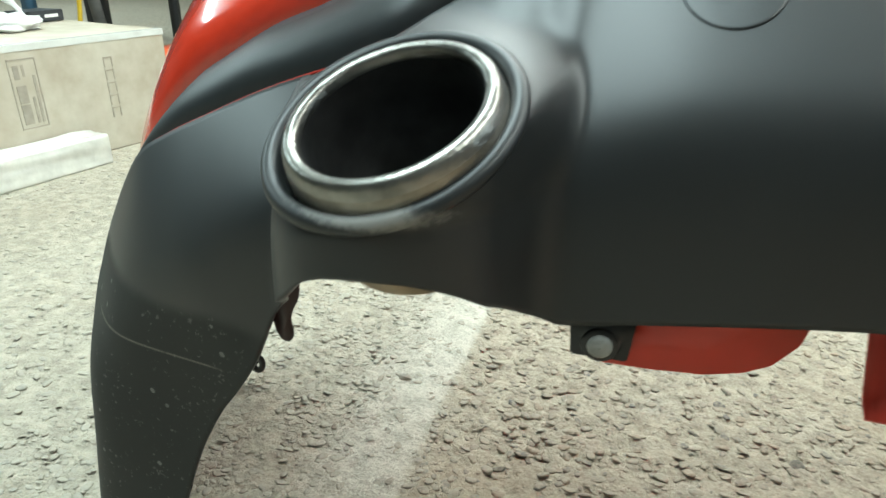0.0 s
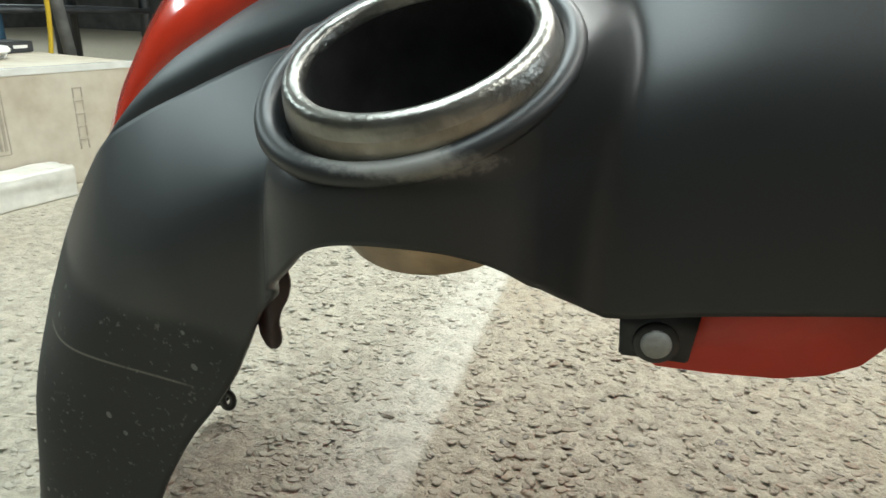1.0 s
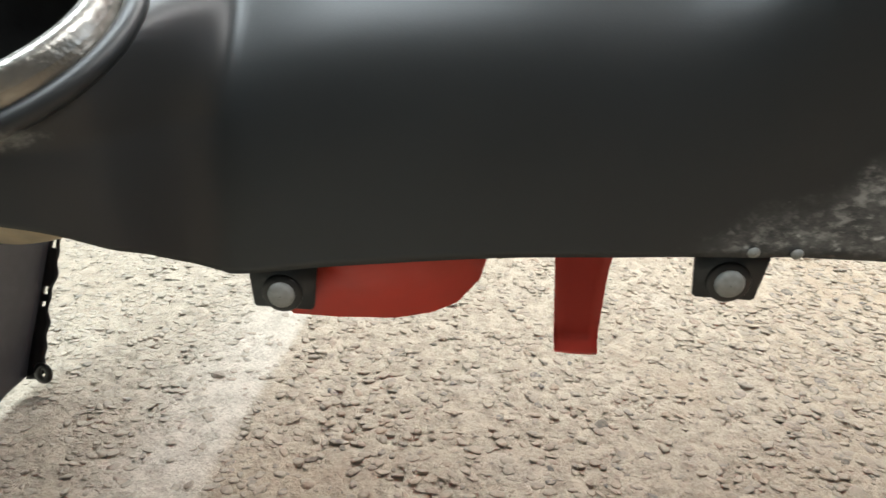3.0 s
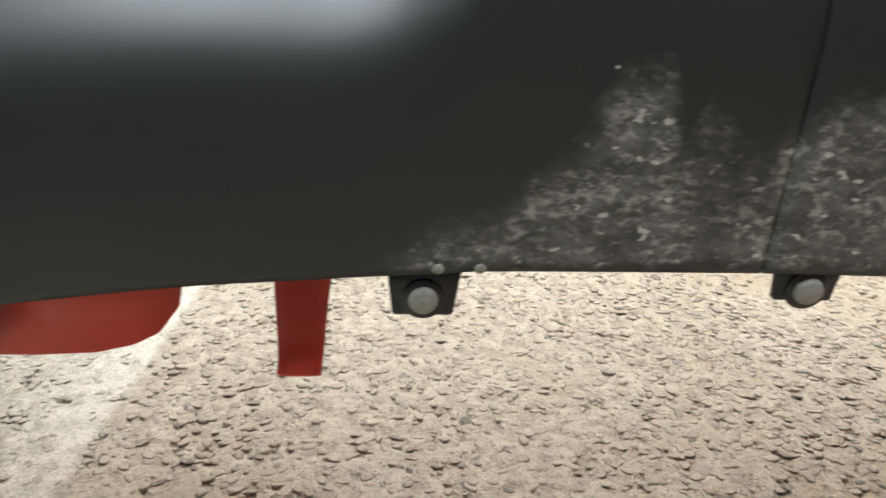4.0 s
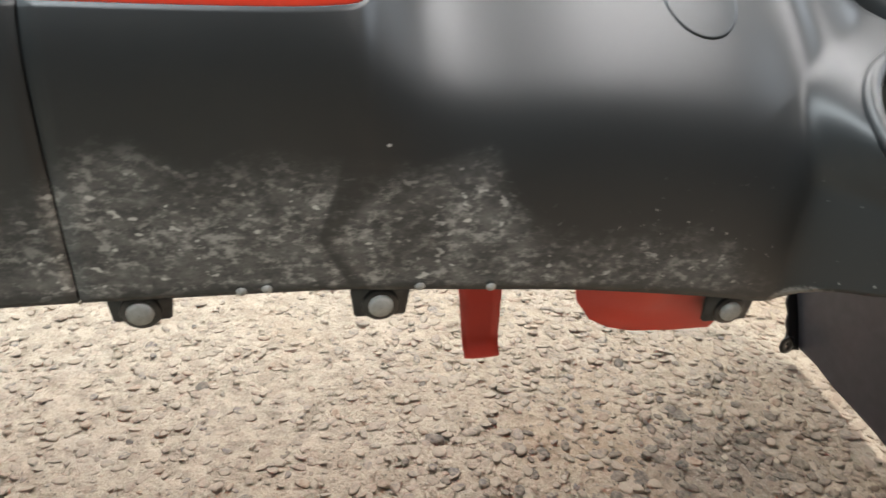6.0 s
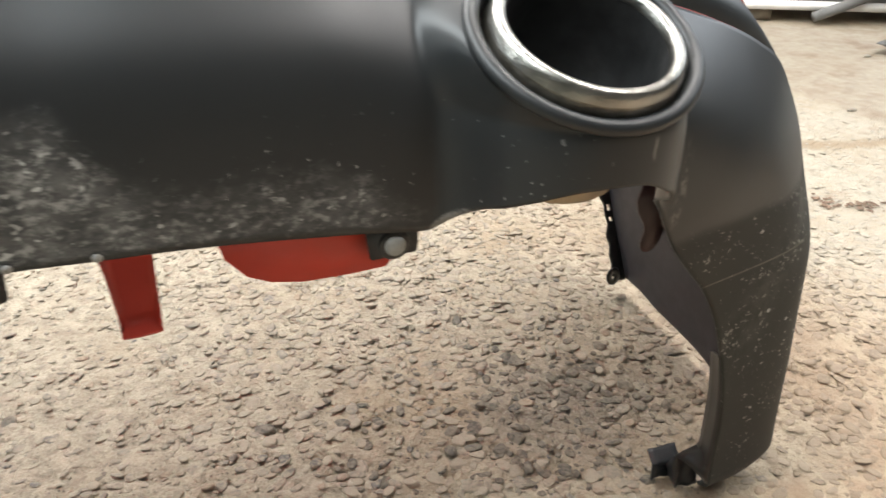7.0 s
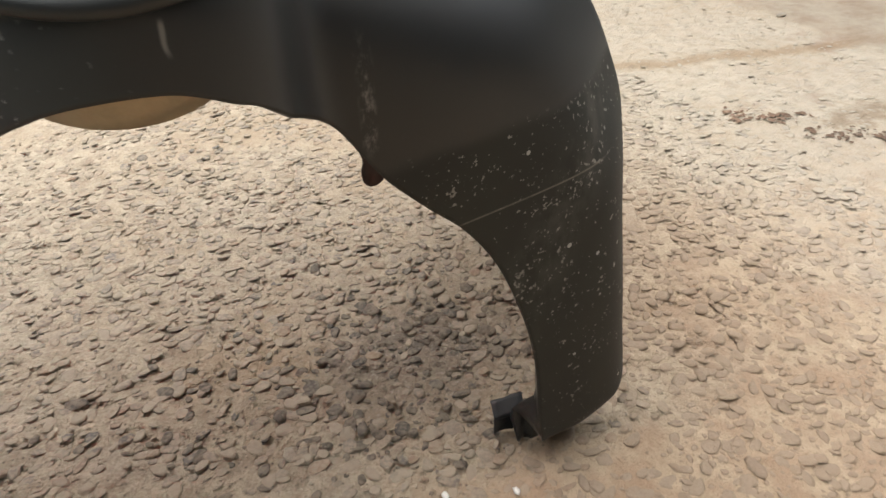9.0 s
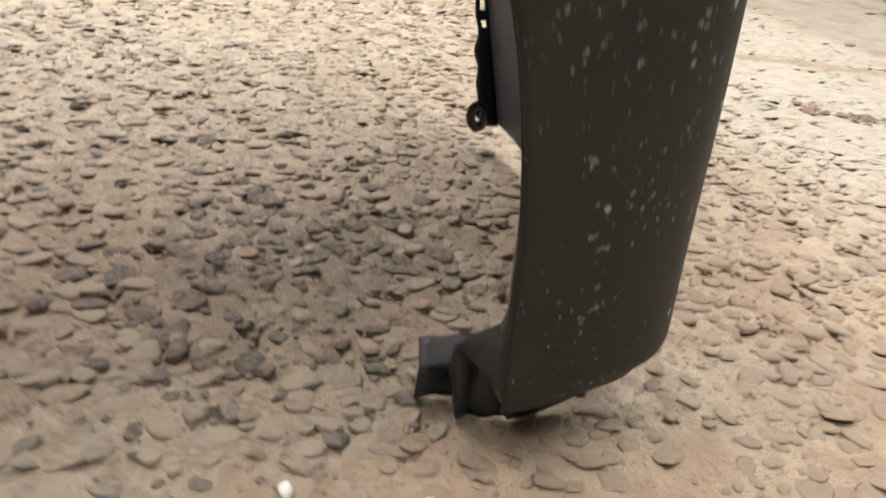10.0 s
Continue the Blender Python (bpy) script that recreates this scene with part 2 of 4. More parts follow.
def pebble_stone(name, shade):
    m, b, n = bare(name, 0.55, "World")
    geo, obj = n.t.nodes.new("ShaderNodeNewGeometry"), n.t.nodes.new("ShaderNodeObjectInfo")
    r = n.op("FRACT", n.op("ADD", geo.outputs["Random Per Island"], obj.outputs["Random"]))
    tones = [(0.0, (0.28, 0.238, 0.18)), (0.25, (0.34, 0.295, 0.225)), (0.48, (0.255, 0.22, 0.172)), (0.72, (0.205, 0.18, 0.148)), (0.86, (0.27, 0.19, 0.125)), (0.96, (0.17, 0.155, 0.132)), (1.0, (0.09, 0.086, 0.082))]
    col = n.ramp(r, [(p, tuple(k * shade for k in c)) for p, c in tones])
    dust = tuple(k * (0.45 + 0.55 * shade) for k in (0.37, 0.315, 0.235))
    col = n.mix(n.op("MULTIPLY", n.step(n.op("ADD", n.noise(210, 5), n.op("MULTIPLY", n.noise(45, 3), 0.6)), 0.62, 0.94), 0.8), col, dust)
    col = n.mix(n.op("MULTIPLY", n.step(n.x, -0.40, -0.62), 0.5), col, (0.42, 0.395, 0.325))
    col = n.mix(n.op("MULTIPLY", trodden(n), 0.6), col, (0.33, 0.235, 0.16))
    col = n.mix(n.op("MULTIPLY", n.op("MULTIPLY", n.step(n.x, 0.62, 0.9), n.step(n.x, 1.3, 1.0)), 0.5), col, (0.285, 0.205, 0.135))
    col = n.mix(n.op("MULTIPLY", n.step(n.x, 1.0, 1.4), 0.55), col, (0.43, 0.395, 0.325))
    n.put(b.inputs["Base Color"], col)
    n.put(b.inputs["Normal"], n.bump(n.noise(260, 6, 0.7), 0.7, 0.0022))
    return m


def scuffed_plastic():
    """Matt black plastic with dust, scuffs and scratches where the bumper scraped the ground."""
    m, b, n = bare("scuffed_black_plastic", 0.42)
    base = n.mix(n.noise(14, 5), (0.0112, 0.0130, 0.0140), (0.0188, 0.0214, 0.0228))
    u = n.op("MULTIPLY", n.op("ADD", n.x, 0.16), 1 / 0.5)
    top = n.ramp(u, [(0.0, 0.05), (0.07, 0.28), (0.113, 0.33), (0.136, 0.475), (0.16, 0.60), (0.178, 0.74), (0.19, 0.86), (0.222, 0.88), (0.238, 0.62), (0.25, 0.74), (0.275, 0.64), (0.298, 0.58), (0.315, 0.70), (0.345, 0.82),
                     (0.381, 0.83), (0.41, 0.70), (0.43, 0.67), (0.486, 0.745), (0.56, 0.75), (0.60, 0.68), (0.672, 0.72), (0.695, 0.54), (0.72, 0.40), (0.771, 0.30), (0.80, 0.35), (0.88, 0.37), (0.92, 0.30), (0.965, 0.08), (1.0, 0.0)])
    height = n.op("MULTIPLY", n.op("SUBTRACT", n.z, 0.434), 10.0)
    wob = n.op("MULTIPLY", n.op("SUBTRACT", n.noise(28, 5), 0.5), 0.22)
    band = n.step(n.op("ADD", n.op("SUBTRACT", top, height), wob), -0.08, 0.22)
    band = n.op("MULTIPLY", band, n.op("MULTIPLY", n.step(n.x, -0.17, -0.12), n.step(n.x, 0.36, 0.30)))
    band = n.op("MULTIPLY", band, n.op("SUBTRACT", 1.0, n.op("MULTIPLY", n.step(n.x, 0.17, 0.23), 0.40)))
    # sharp scratch mark that the dust leaves free
    over, under = n.op("MAXIMUM", n.op("SUBTRACT", n.z, 0.473), 0.0), n.op("MAXIMUM", n.op("SUBTRACT", 0.473, n.z), 0.0)
    bent = n.op("SUBTRACT", n.op("SUBTRACT", n.x, 0.0985), n.op("ADD", n.op("MULTIPLY", over, 0.31), n.op("MULTIPLY", under, 0.55)))
    clear = n.op("MULTIPLY", n.step(bent, -0.0015, 0.0012), n.step(n.op("SUBTRACT", bent, n.op("MULTIPLY", over, 0.5)), 0.011, 0.0025))
    band = n.op("MULTIPLY", band, n.op("SUBTRACT", 1.0, n.op("MULTIPLY", clear, 0.85)))
    rubbed = n.op("MULTIPLY", n.step(n.op("ABSOLUTE", n.op("SUBTRACT", n.x, 0.14)), 0.022, 0.008), n.step(n.op("ABSOLUTE", n.op("SUBTRACT", n.z, 0.475)), 0.026, 0.01))
    worn_off = n.op("MULTIPLY", n.step(n.op("ABSOLUTE", n.op("ADD", n.x, 0.021)), 0.022, 0.008), n.step(n.op("ABSOLUTE", n.op("SUBTRACT", n.z, 0.484)), 0.024, 0.008))
    band = n.op("MULTIPLY", band, n.op("SUBTRACT", 1.0, n.op("MULTIPLY", n.op("MAXIMUM", rubbed, worn_off), 0.55)))
    # the lip itself stays clean and black
    lip = n.op("SUBTRACT", n.z, n.op("ADD", n.op("SUBTRACT", 0.447, n.op("MULTIPLY", n.op("MULTIPLY", n.x, n.x), 0.21)), n.op("MULTIPLY", n.x, 0.0145)))
    band = n.op("MULTIPLY", band, n.op("ADD", 0.12, n.op("MULTIPLY", n.step(n.op("ADD", lip, n.op("MULTIPLY", n.op("SUBTRACT", n.noise(55, 3), 0.5), 0.008)), 0.0022, 0.0062), 0.88)))
    chips = n.step(n.op("ADD", n.noise(270, 4, 0.66, (0.62, 1, 1)), n.op("MULTIPLY", n.noise(60, 3), 0.40)), 0.67, 0.90)
    haze = n.step(n.noise(110, 6, 0.78, (0.55, 1, 1)), 0.34, 0.68)
    col = n.mix(n.op("MULTIPLY", band, n.op("ADD", n.op("MULTIPLY", haze, 0.55), 0.12)), base, (0.19, 0.188, 0.180))
    col = n.mix(n.op("MULTIPLY", n.op("MULTIPLY", band, chips), 0.62), col, (0.46, 0.455, 0.43))
    specks = n.step(n.op("ADD", n.noise(215, 2, 0.5, (0.6, 1, 1)), n.op("MULTIPLY", n.noise(40, 3), 0.14)), 0.705, 0.77)
    col = n.mix(n.op("MULTIPLY", n.op("MULTIPLY", band, specks), 0.95), col, (0.50, 0.50, 0.48))
    for x0, z0, size in ((-0.069, 0.522, 0.0011), (0.128, 0.515, 0.0013)):
        dx, dz = n.op("SUBTRACT", n.x, x0), n.op("MULTIPLY", n.op("SUBTRACT", n.z, z0), 1.4)
        spot = n.step(n.op("SQRT", n.op("ADD", n.op("MULTIPLY", dx, dx), n.op("MULTIPLY", dz, dz))), size, size * 0.5)
        col = n.mix(n.op("MULTIPLY", spot, 0.85), col, (0.48, 0.48, 0.46))
    grit = n.op("MULTIPLY", n.step(n.op("ADD", n.noise(300, 2, 0.5), n.op("MULTIPLY", n.noise(30, 2), 0.15)), 0.775, 0.83), n.op("MULTIPLY", n.step(n.x, 0.18, 0.26), n.op("MULTIPLY", n.step(n.x, 0.42, 0.36), n.step(n.z, 0.505, 0.475))))
    col = n.mix(n.op("MULTIPLY", grit, 0.6), col, (0.42, 0.42, 0.40))
    # dust and stone chips on the arms
    arm = n.op("MULTIPLY", n.step(n.op("ABSOLUTE", n.x), 0.47, 0.51), n.step(n.op("ADD", n.z, n.op("MULTIPLY", n.noise(9, 3), 0.02)), 0.392, 0.380))
    share = n.op("ADD", 0.35, n.op("MULTIPLY", n.step(n.x, -0.2, 0.2), 0.65))
    grime_shade = n.step(n.noise(6, 4), 0.35, 0.65)
    col = n.mix(n.op("MULTIPLY", arm, n.op("MULTIPLY", n.op("ADD", 0.12, n.op("MULTIPLY", grime_shade, 0.14)), n.op("ADD", 0.3, n.op("MULTIPLY", share, 0.7)))), col, (0.066, 0.074, 0.058))
    streak = n.step(n.op("ABSOLUTE", n.op("ADD", n.op("SUBTRACT", n.x, n.op("MULTIPLY", n.z, 0.42)), n.op("ADD", -0.535, n.op("MULTIPLY", n.noise(12, 3), 0.03)))), 0.045, 0.0)
    smear = n.op("MULTIPLY", n.op("MULTIPLY", streak, share), n.step(n.noise(38, 5, 0.65, (1, 1, 0.6)), 0.38, 0.66))
    col = n.mix(n.op("MULTIPLY", n.op("MULTIPLY", arm, smear), 0.20), col, (0.22, 0.22, 0.19))
    fleck = n.step(n.op("ADD", n.op("ADD", n.op("ADD", n.op("MULTIPLY", n.noise(430, 2, 0.5), 0.45), n.op("MULTIPLY", n.noise(210, 2, 0.5), 0.55)), n.op("MULTIPLY", n.noise(25, 3), 0.30)), n.op("MULTIPLY", streak, 0.06)), 0.765, 0.83)
    col = n.mix(n.op("MULTIPLY", n.op("MULTIPLY", arm, fleck), n.op("MULTIPLY", share, 0.62)), col, (0.36, 0.36, 0.33))
    big = n.step(n.op("ADD", n.voronoi(60), n.op("MULTIPLY", n.noise(200, 2), 0.06)), 0.17, 0.13)
    col = n.mix(n.op("MULTIPLY", n.op("MULTIPLY", arm, n.op("MULTIPLY", big, share)), n.step(n.noise(31, 2), 0.49, 0.53)), col, (0.40, 0.41, 0.39))
    # long scratches
    for x0, z0, k, half in ((0.62, 0.321, 0.05, 0.068), (-0.595, 0.3385, 0.03, 0.07)):
        off = n.op("ABSOLUTE", n.op("SUBTRACT", n.z, n.op("ADD", n.op("MULTIPLY", n.op("SUBTRACT", n.x, x0), k), z0)))
        near = n.step(n.op("ABSOLUTE", n.op("SUBTRACT", n.x, x0)), half, half * 0.8)
        cut = n.op("MULTIPLY", n.op("MULTIPLY", n.step(off, 0.0011, 0.0003), near), n.step(n.noise(45, 3), 0.30, 0.5))
        col = n.mix(n.op("MULTIPLY", cut, 0.5), col, (0.26, 0.25, 0.21))
    # scraped spot under the exhaust opening
    ex = n.op("MULTIPLY", n.op("SUBTRACT", n.x, -0.402), 1 / 0.032)
    ez = n.op("MULTIPLY", n.op("SUBTRACT", n.z, 0.4855), 1 / 0.0055)
    rub = n.step(n.op("ADD", n.op("ADD", n.op("MULTIPLY", ex, ex), n.op("MULTIPLY", ez, ez)), n.op("MULTIPLY", n.noise(260, 5, 0.7), 1.8)), 2.2, 1.1)
    col = n.mix(n.op("MULTIPLY", rub, 0.5), col, (0.42, 0.41, 0.38))
    cx = n.op("MULTIPLY", n.op("SUBTRACT", n.x, 0.341), 1 / 0.014)
    cz = n.op("MULTIPLY", n.op("SUBTRACT", n.z, n.op("ADD", 0.4325, n.op("MULTIPLY", n.op("SUBTRACT", n.x, 0.341), 0.75))), 1 / 0.0045)
    chipped = n.step(n.op("ADD", n.op("ADD", n.op("MULTIPLY", cx, cx), n.op("MULTIPLY", cz, cz)), n.op("MULTIPLY", n.noise(330, 4, 0.7), 2.6)), 2.3, 1.4)
    col = n.mix(n.op("MULTIPLY", chipped, 0.4), col, (0.44, 0.43, 0.40))
    drip = n.op("MULTIPLY", n.step(n.op("ABSOLUTE", n.op("SUBTRACT", n.x, n.op("ADD", 0.4215, n.op("MULTIPLY", n.op("SUBTRACT", n.noise(60, 2), 0.5), 0.004)))), 0.0011, 0.0004), n.op("MULTIPLY", n.step(n.z, 0.474, 0.479), n.step(n.z, 0.488, 0.485)))
    ridge = n.op("MULTIPLY", n.step(n.op("ABSOLUTE", n.op("SUBTRACT", n.x, 0.504)), 0.006, 0.001), n.op("MULTIPLY", n.step(n.z, 0.385, 0.40), n.step(n.z, 0.455, 0.43)))
    ridge = n.op("MULTIPLY", ridge, n.step(n.noise(160, 5, 0.7, (1, 1, 0.5)), 0.46, 0.62))
    col = n.mix(n.op("MULTIPLY", n.op("MAXIMUM", drip, ridge), 0.42), col, (0.36, 0.35, 0.32))
    n.put(b.inputs["Base Color"], col)
    n.put(b.inputs["Roughness"], n.op("ADD", 0.43, n.op("ADD", n.op("MULTIPLY", band, 0.10), n.op("MULTIPLY", arm, 0.17))))
    n.put(b.inputs["Specular IOR Level"], n.op("SUBTRACT", 0.52, n.op("MULTIPLY", arm, 0.22)))
    n.put(b.inputs["Normal"], n.bump(n.noise(1400, 2), 0.05, 0.001))
    return m


# the darker pebble serves dark stones and also the painted shade behind the foot
CEMENT, STONE, DARK_STONE, SCUFFED = concrete(), pebble_stone("floor_pebble", 1.0), pebble_stone("dark_pebble", 0.33), scuffed_plastic()


# ---- helpers for building ----
def finish(name, bm, mat, smooth=True):
    me = bpy.data.meshes.new(name)
    bm.normal_update()
    bm.to_mesh(me)
    bm.free()
    me.materials.append(mat)
    if smooth:
        for p in me.polygons:
            p.use_smooth = True
    return new(name, me)


def part(name, bm, mat, parent, label="", smooth=True):
    ob = finish(name, bm, mat, smooth)
    ob.parent = parent
    if label:
        tagged(ob, label)
    return ob


def thing(name, label, category, at=(0, 0, 0), kind="", group=""):
    ob = new(name)
    ob.empty_display_size = 0.05
    ob.location = at
    return tagged(ob, label, category, group, kind)


def loft(rows, closed=False):
    """A sheet through rows of points."""
    bm = bmesh.new()
    vs = [[bm.verts.new(p) for p in row] for row in rows]
    n = len(rows[0])
    for a, b in zip(vs, vs[1:]):
        for i in range(n if closed else n - 1):
            j = (i + 1) % n
            bm.faces.new((a[i], a[j], b[j], b[i]))
    return bm


def solid(ob, depth, offset=-1.0):
    m = ob.modifiers.new("thickness", "SOLIDIFY")
    m.thickness, m.offset = depth, offset
    return ob


def box_bm(x0, x1, y0, y1, z0, z1, bevel=0.0, m=None):
    bm = bmesh.new()
    bmesh.ops.create_cube(bm, size=1)
    for v in bm.verts:
        v.co = Vector(((x0 + x1) / 2 + v.co.x * (x1 - x0), (y0 + y1) / 2 + v.co.y * (y1 - y0), (z0 + z1) / 2 + v.co.z * (z1 - z0)))
    if bevel:
        bmesh.ops.bevel(bm, geom=bm.edges[:], offset=bevel, segments=2, affect="EDGES")
    if m is not None:
        bm.transform(m)
    return bm


def tube_bm(path, radius, sides=10, cap=True):
    """A round bar along points."""
    bm = bmesh.new()
    rings = []
    pts = [Vector(p) for p in path]
    for i, p in enumerate(pts):
        d = (pts[min(i + 1, len(pts) - 1)] - pts[max(i - 1, 0)]).normalized()
        u = d.cross(Vector((0.31, 0.23, 0.92))).normalized()
        w = d.cross(u)
        r = radius[i] if isinstance(radius, (list, tuple)) else radius
        rings.append([bm.verts.new(p + r * (math.cos(a) * u + math.sin(a) * w)) for a in [2 * math.pi * k / sides for k in range(sides)]])
    for a, b in zip(rings, rings[1:]):
        for k in range(sides):
            bm.faces.new((a[k], a[(k + 1) % sides], b[(k + 1) % sides], b[k]))
    if cap:
        bm.faces.new(rings[0][::-1])
        bm.faces.new(rings[-1])
    bmesh.ops.recalc_face_normals(bm, faces=bm.faces[:])
    return bm


def revolve_bm(profile, centre, axis, sides=64):
    """A profile of (radius, along) turned round an axis."""
    n = Vector(axis).normalized()
    u = n.cross(Vector((1, 0, 0)))
    u = u.normalized() if u.length > 0.1 else Vector((0, 1, 0))
    w = n.cross(u)
    c = Vector(centre)
    rows = [[c + n * h + r * (math.cos(a) * u + math.sin(a) * w) for a in [2 * math.pi * k / sides for k in range(sides)]] for r, h in profile]
    bm = loft(rows, closed=True)
    bmesh.ops.recalc_face_normals(bm, faces=bm.faces[:])
    return bm


def plate_bm(outline, y0, y1, bevel=0.0):
    """A plate in the upright plane: outline of (x, z), from y0 to y1."""
    bm = bmesh.new()
    f = bm.faces.new([bm.verts.new((x, y0, z)) for x, z in outline])
    r = bmesh.ops.extrude_face_region(bm, geom=[f])
    for v in r["geom"]:
        if isinstance(v, bmesh.types.BMVert):
            v.co.y = y1
    bmesh.ops.recalc_face_normals(bm, faces=bm.faces[:])
    if bevel:
        bmesh.ops.bevel(bm, geom=bm.edges[:], offset=bevel, segments=2, affect="EDGES")
    return bm


def smoothstep(a, b, x):
    t = min(1, max(0, (x - a) / (b - a)))
    return t * t * (3 - 2 * t)


def spline(points, steps):
    """Catmull-Rom through points, steps to an interval."""
    p = [points[0]] + list(points) + [points[-1]]
    out = []
    for i in range(1, len(p) - 2):
        for k in range(steps):
            t = k / steps
            out.append(tuple(0.5 * (2 * b + (c - a) * t + (2 * a - 5 * b + 4 * c - d) * t * t + (3 * b - a - 3 * c + d) * t ** 3) for a, b, c, d in zip(p[i - 1], p[i], p[i + 1], p[i + 2])))
    out.append(tuple(points[-1]))
    return out


# ---- floor ----
def JOINT(y):
    return -0.523 + 0.033 * y


LATTICE = [np.random.default_rng(k).random((512, 512)) for k in range(8)]


def value_noise(x, y, scale, seed):
    """Smooth random heights from 0 to 1 on a lattice, for whole arrays."""
    table = LATTICE[seed]
    px, py = x * scale + 2000.0, y * scale + 2000.0
    i, j = np.floor(px).astype(int), np.floor(py).astype(int)
    fx, fy = px - i, py - j
    fx, fy = fx * fx * (3 - 2 * fx), fy * fy * (3 - 2 * fy)
    at = lambda a, b: table[a % 512, b % 512]
    return (at(i, j) * (1 - fx) + at(i + 1, j) * fx) * (1 - fy) + (at(i, j + 1) * (1 - fx) + at(i + 1, j + 1) * fx) * fy


def ramp_np(a, b, x):
    t = np.clip((x - a) / (b - a), 0, 1)
    return t * t * (3 - 2 * t)


def worn(x, y):
    """Share of the floor's relief that is worn or filled with dust."""
    front = 0.85 * ramp_np(0.11, 0.02, y + 0.05 * (value_noise(x, y, 9, 5) - 0.5)) * ramp_np(-0.1, 0.35, x)
    open_side = 0.1 * ramp_np(0.75, 1.0, x)
    d = x - (-0.523 + 0.033 * y)
    strip = 0.8 * ramp_np(-0.13, -0.05, d + 0.06 * (value_noise(x, y, 18, 6) - 0.5)) * (d < 0.006)
    return np.maximum(np.maximum(front, open_side), strip) * 0.8


def floor_height(x, y):
    return 0.003 * (1 - ramp_np(-0.02, 0.004, x + 0.523 - 0.033 * y)) - 0.001


def floor_relief(x, y):
    lumps = 0.0016 * (value_noise(x, y, 75, 1) - 0.5) + 0.0020 * (value_noise(x + 0.3 * y, y, 160, 2) - 0.5) + 0.0018 * (value_noise(x, y, 290, 3) - 0.5)
    hollow = 0.0030 * ramp_np(0.60, 0.82, value_noise(x, y, 62, 4))
    broken = 1 + 0.45 * np.exp(-((x - 0.58) / 0.22) ** 2 - ((y - 0.20) / 0.14) ** 2)
    return (lumps - hollow) * (1 - worn(x, y)) * broken


gx = np.concatenate([[-9.1, -6, -4, -3, -2.4, -2, -1.7, -1.5], np.arange(-1.3, -0.96, 0.02), np.arange(-0.95, 1.3, 0.0034), np.arange(1.31, 2.0, 0.03), [2.2, 2.5, 3, 4, 6, 9.1]])
gy = np.concatenate([[-4, -2, -1, -0.5, -0.3], np.arange(-0.12, 0.72, 0.0034), np.arange(0.73, 1.3, 0.012), [1.4, 1.6, 2, 2.5, 3, 4, 6, 9]])
GX, GY = np.meshgrid(gx, gy)
GZ = floor_height(GX, GY) + floor_relief(GX, GY) * (GX > -1.3) * (GX < 2.0) * (GY > -0.3) * (GY < 1.3)
nx, ny = len(gx), len(gy)
idx = np.arange(nx * ny).reshape(ny, nx)
quads = np.stack([idx[:-1, :-1], idx[:-1, 1:], idx[1:, 1:], idx[1:, :-1]], -1).reshape(-1, 4)
floor_mesh = bpy.data.meshes.new("floor")
floor_mesh.from_pydata(np.stack([GX, GY, GZ], -1).reshape(-1, 3).tolist(), [], quads.tolist())
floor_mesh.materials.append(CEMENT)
floor_mesh.polygons.foreach_set("use_smooth", [True] * len(floor_mesh.polygons))
floor = tagged(new("floor", floor_mesh), "worn exposed-aggregate concrete floor with brown pebbles", "floor", kind="structure")

# ---- garage shell ----
# the south wall is out of view, added as a pale reflector for the valance
for name, dims, mat in (("wall_north", (-9, 9, 8.9, 9.1, 0, 3), WALL), ("wall_south", (-9, 9, -4.1, -3.9, 0, 3), BOUNCE_WALL), ("wall_west", (-9.2, -9.0, -3.9, 8.9, 0, 3), WALL),
                        ("wall_east", (9.0, 9.2, -3.9, 8.9, 0, 3), WALL), ("ceiling", (-9.1, 9.1, -4, 9, 3.0, 3.1), CEILING)):
    tagged(finish(name, box_bm(*dims), mat, False), ("unseen pale light-bouncing garage " if mat is BOUNCE_WALL else "dingy garage ") + name.split("_")[0], name.split("_")[0], kind="structure")

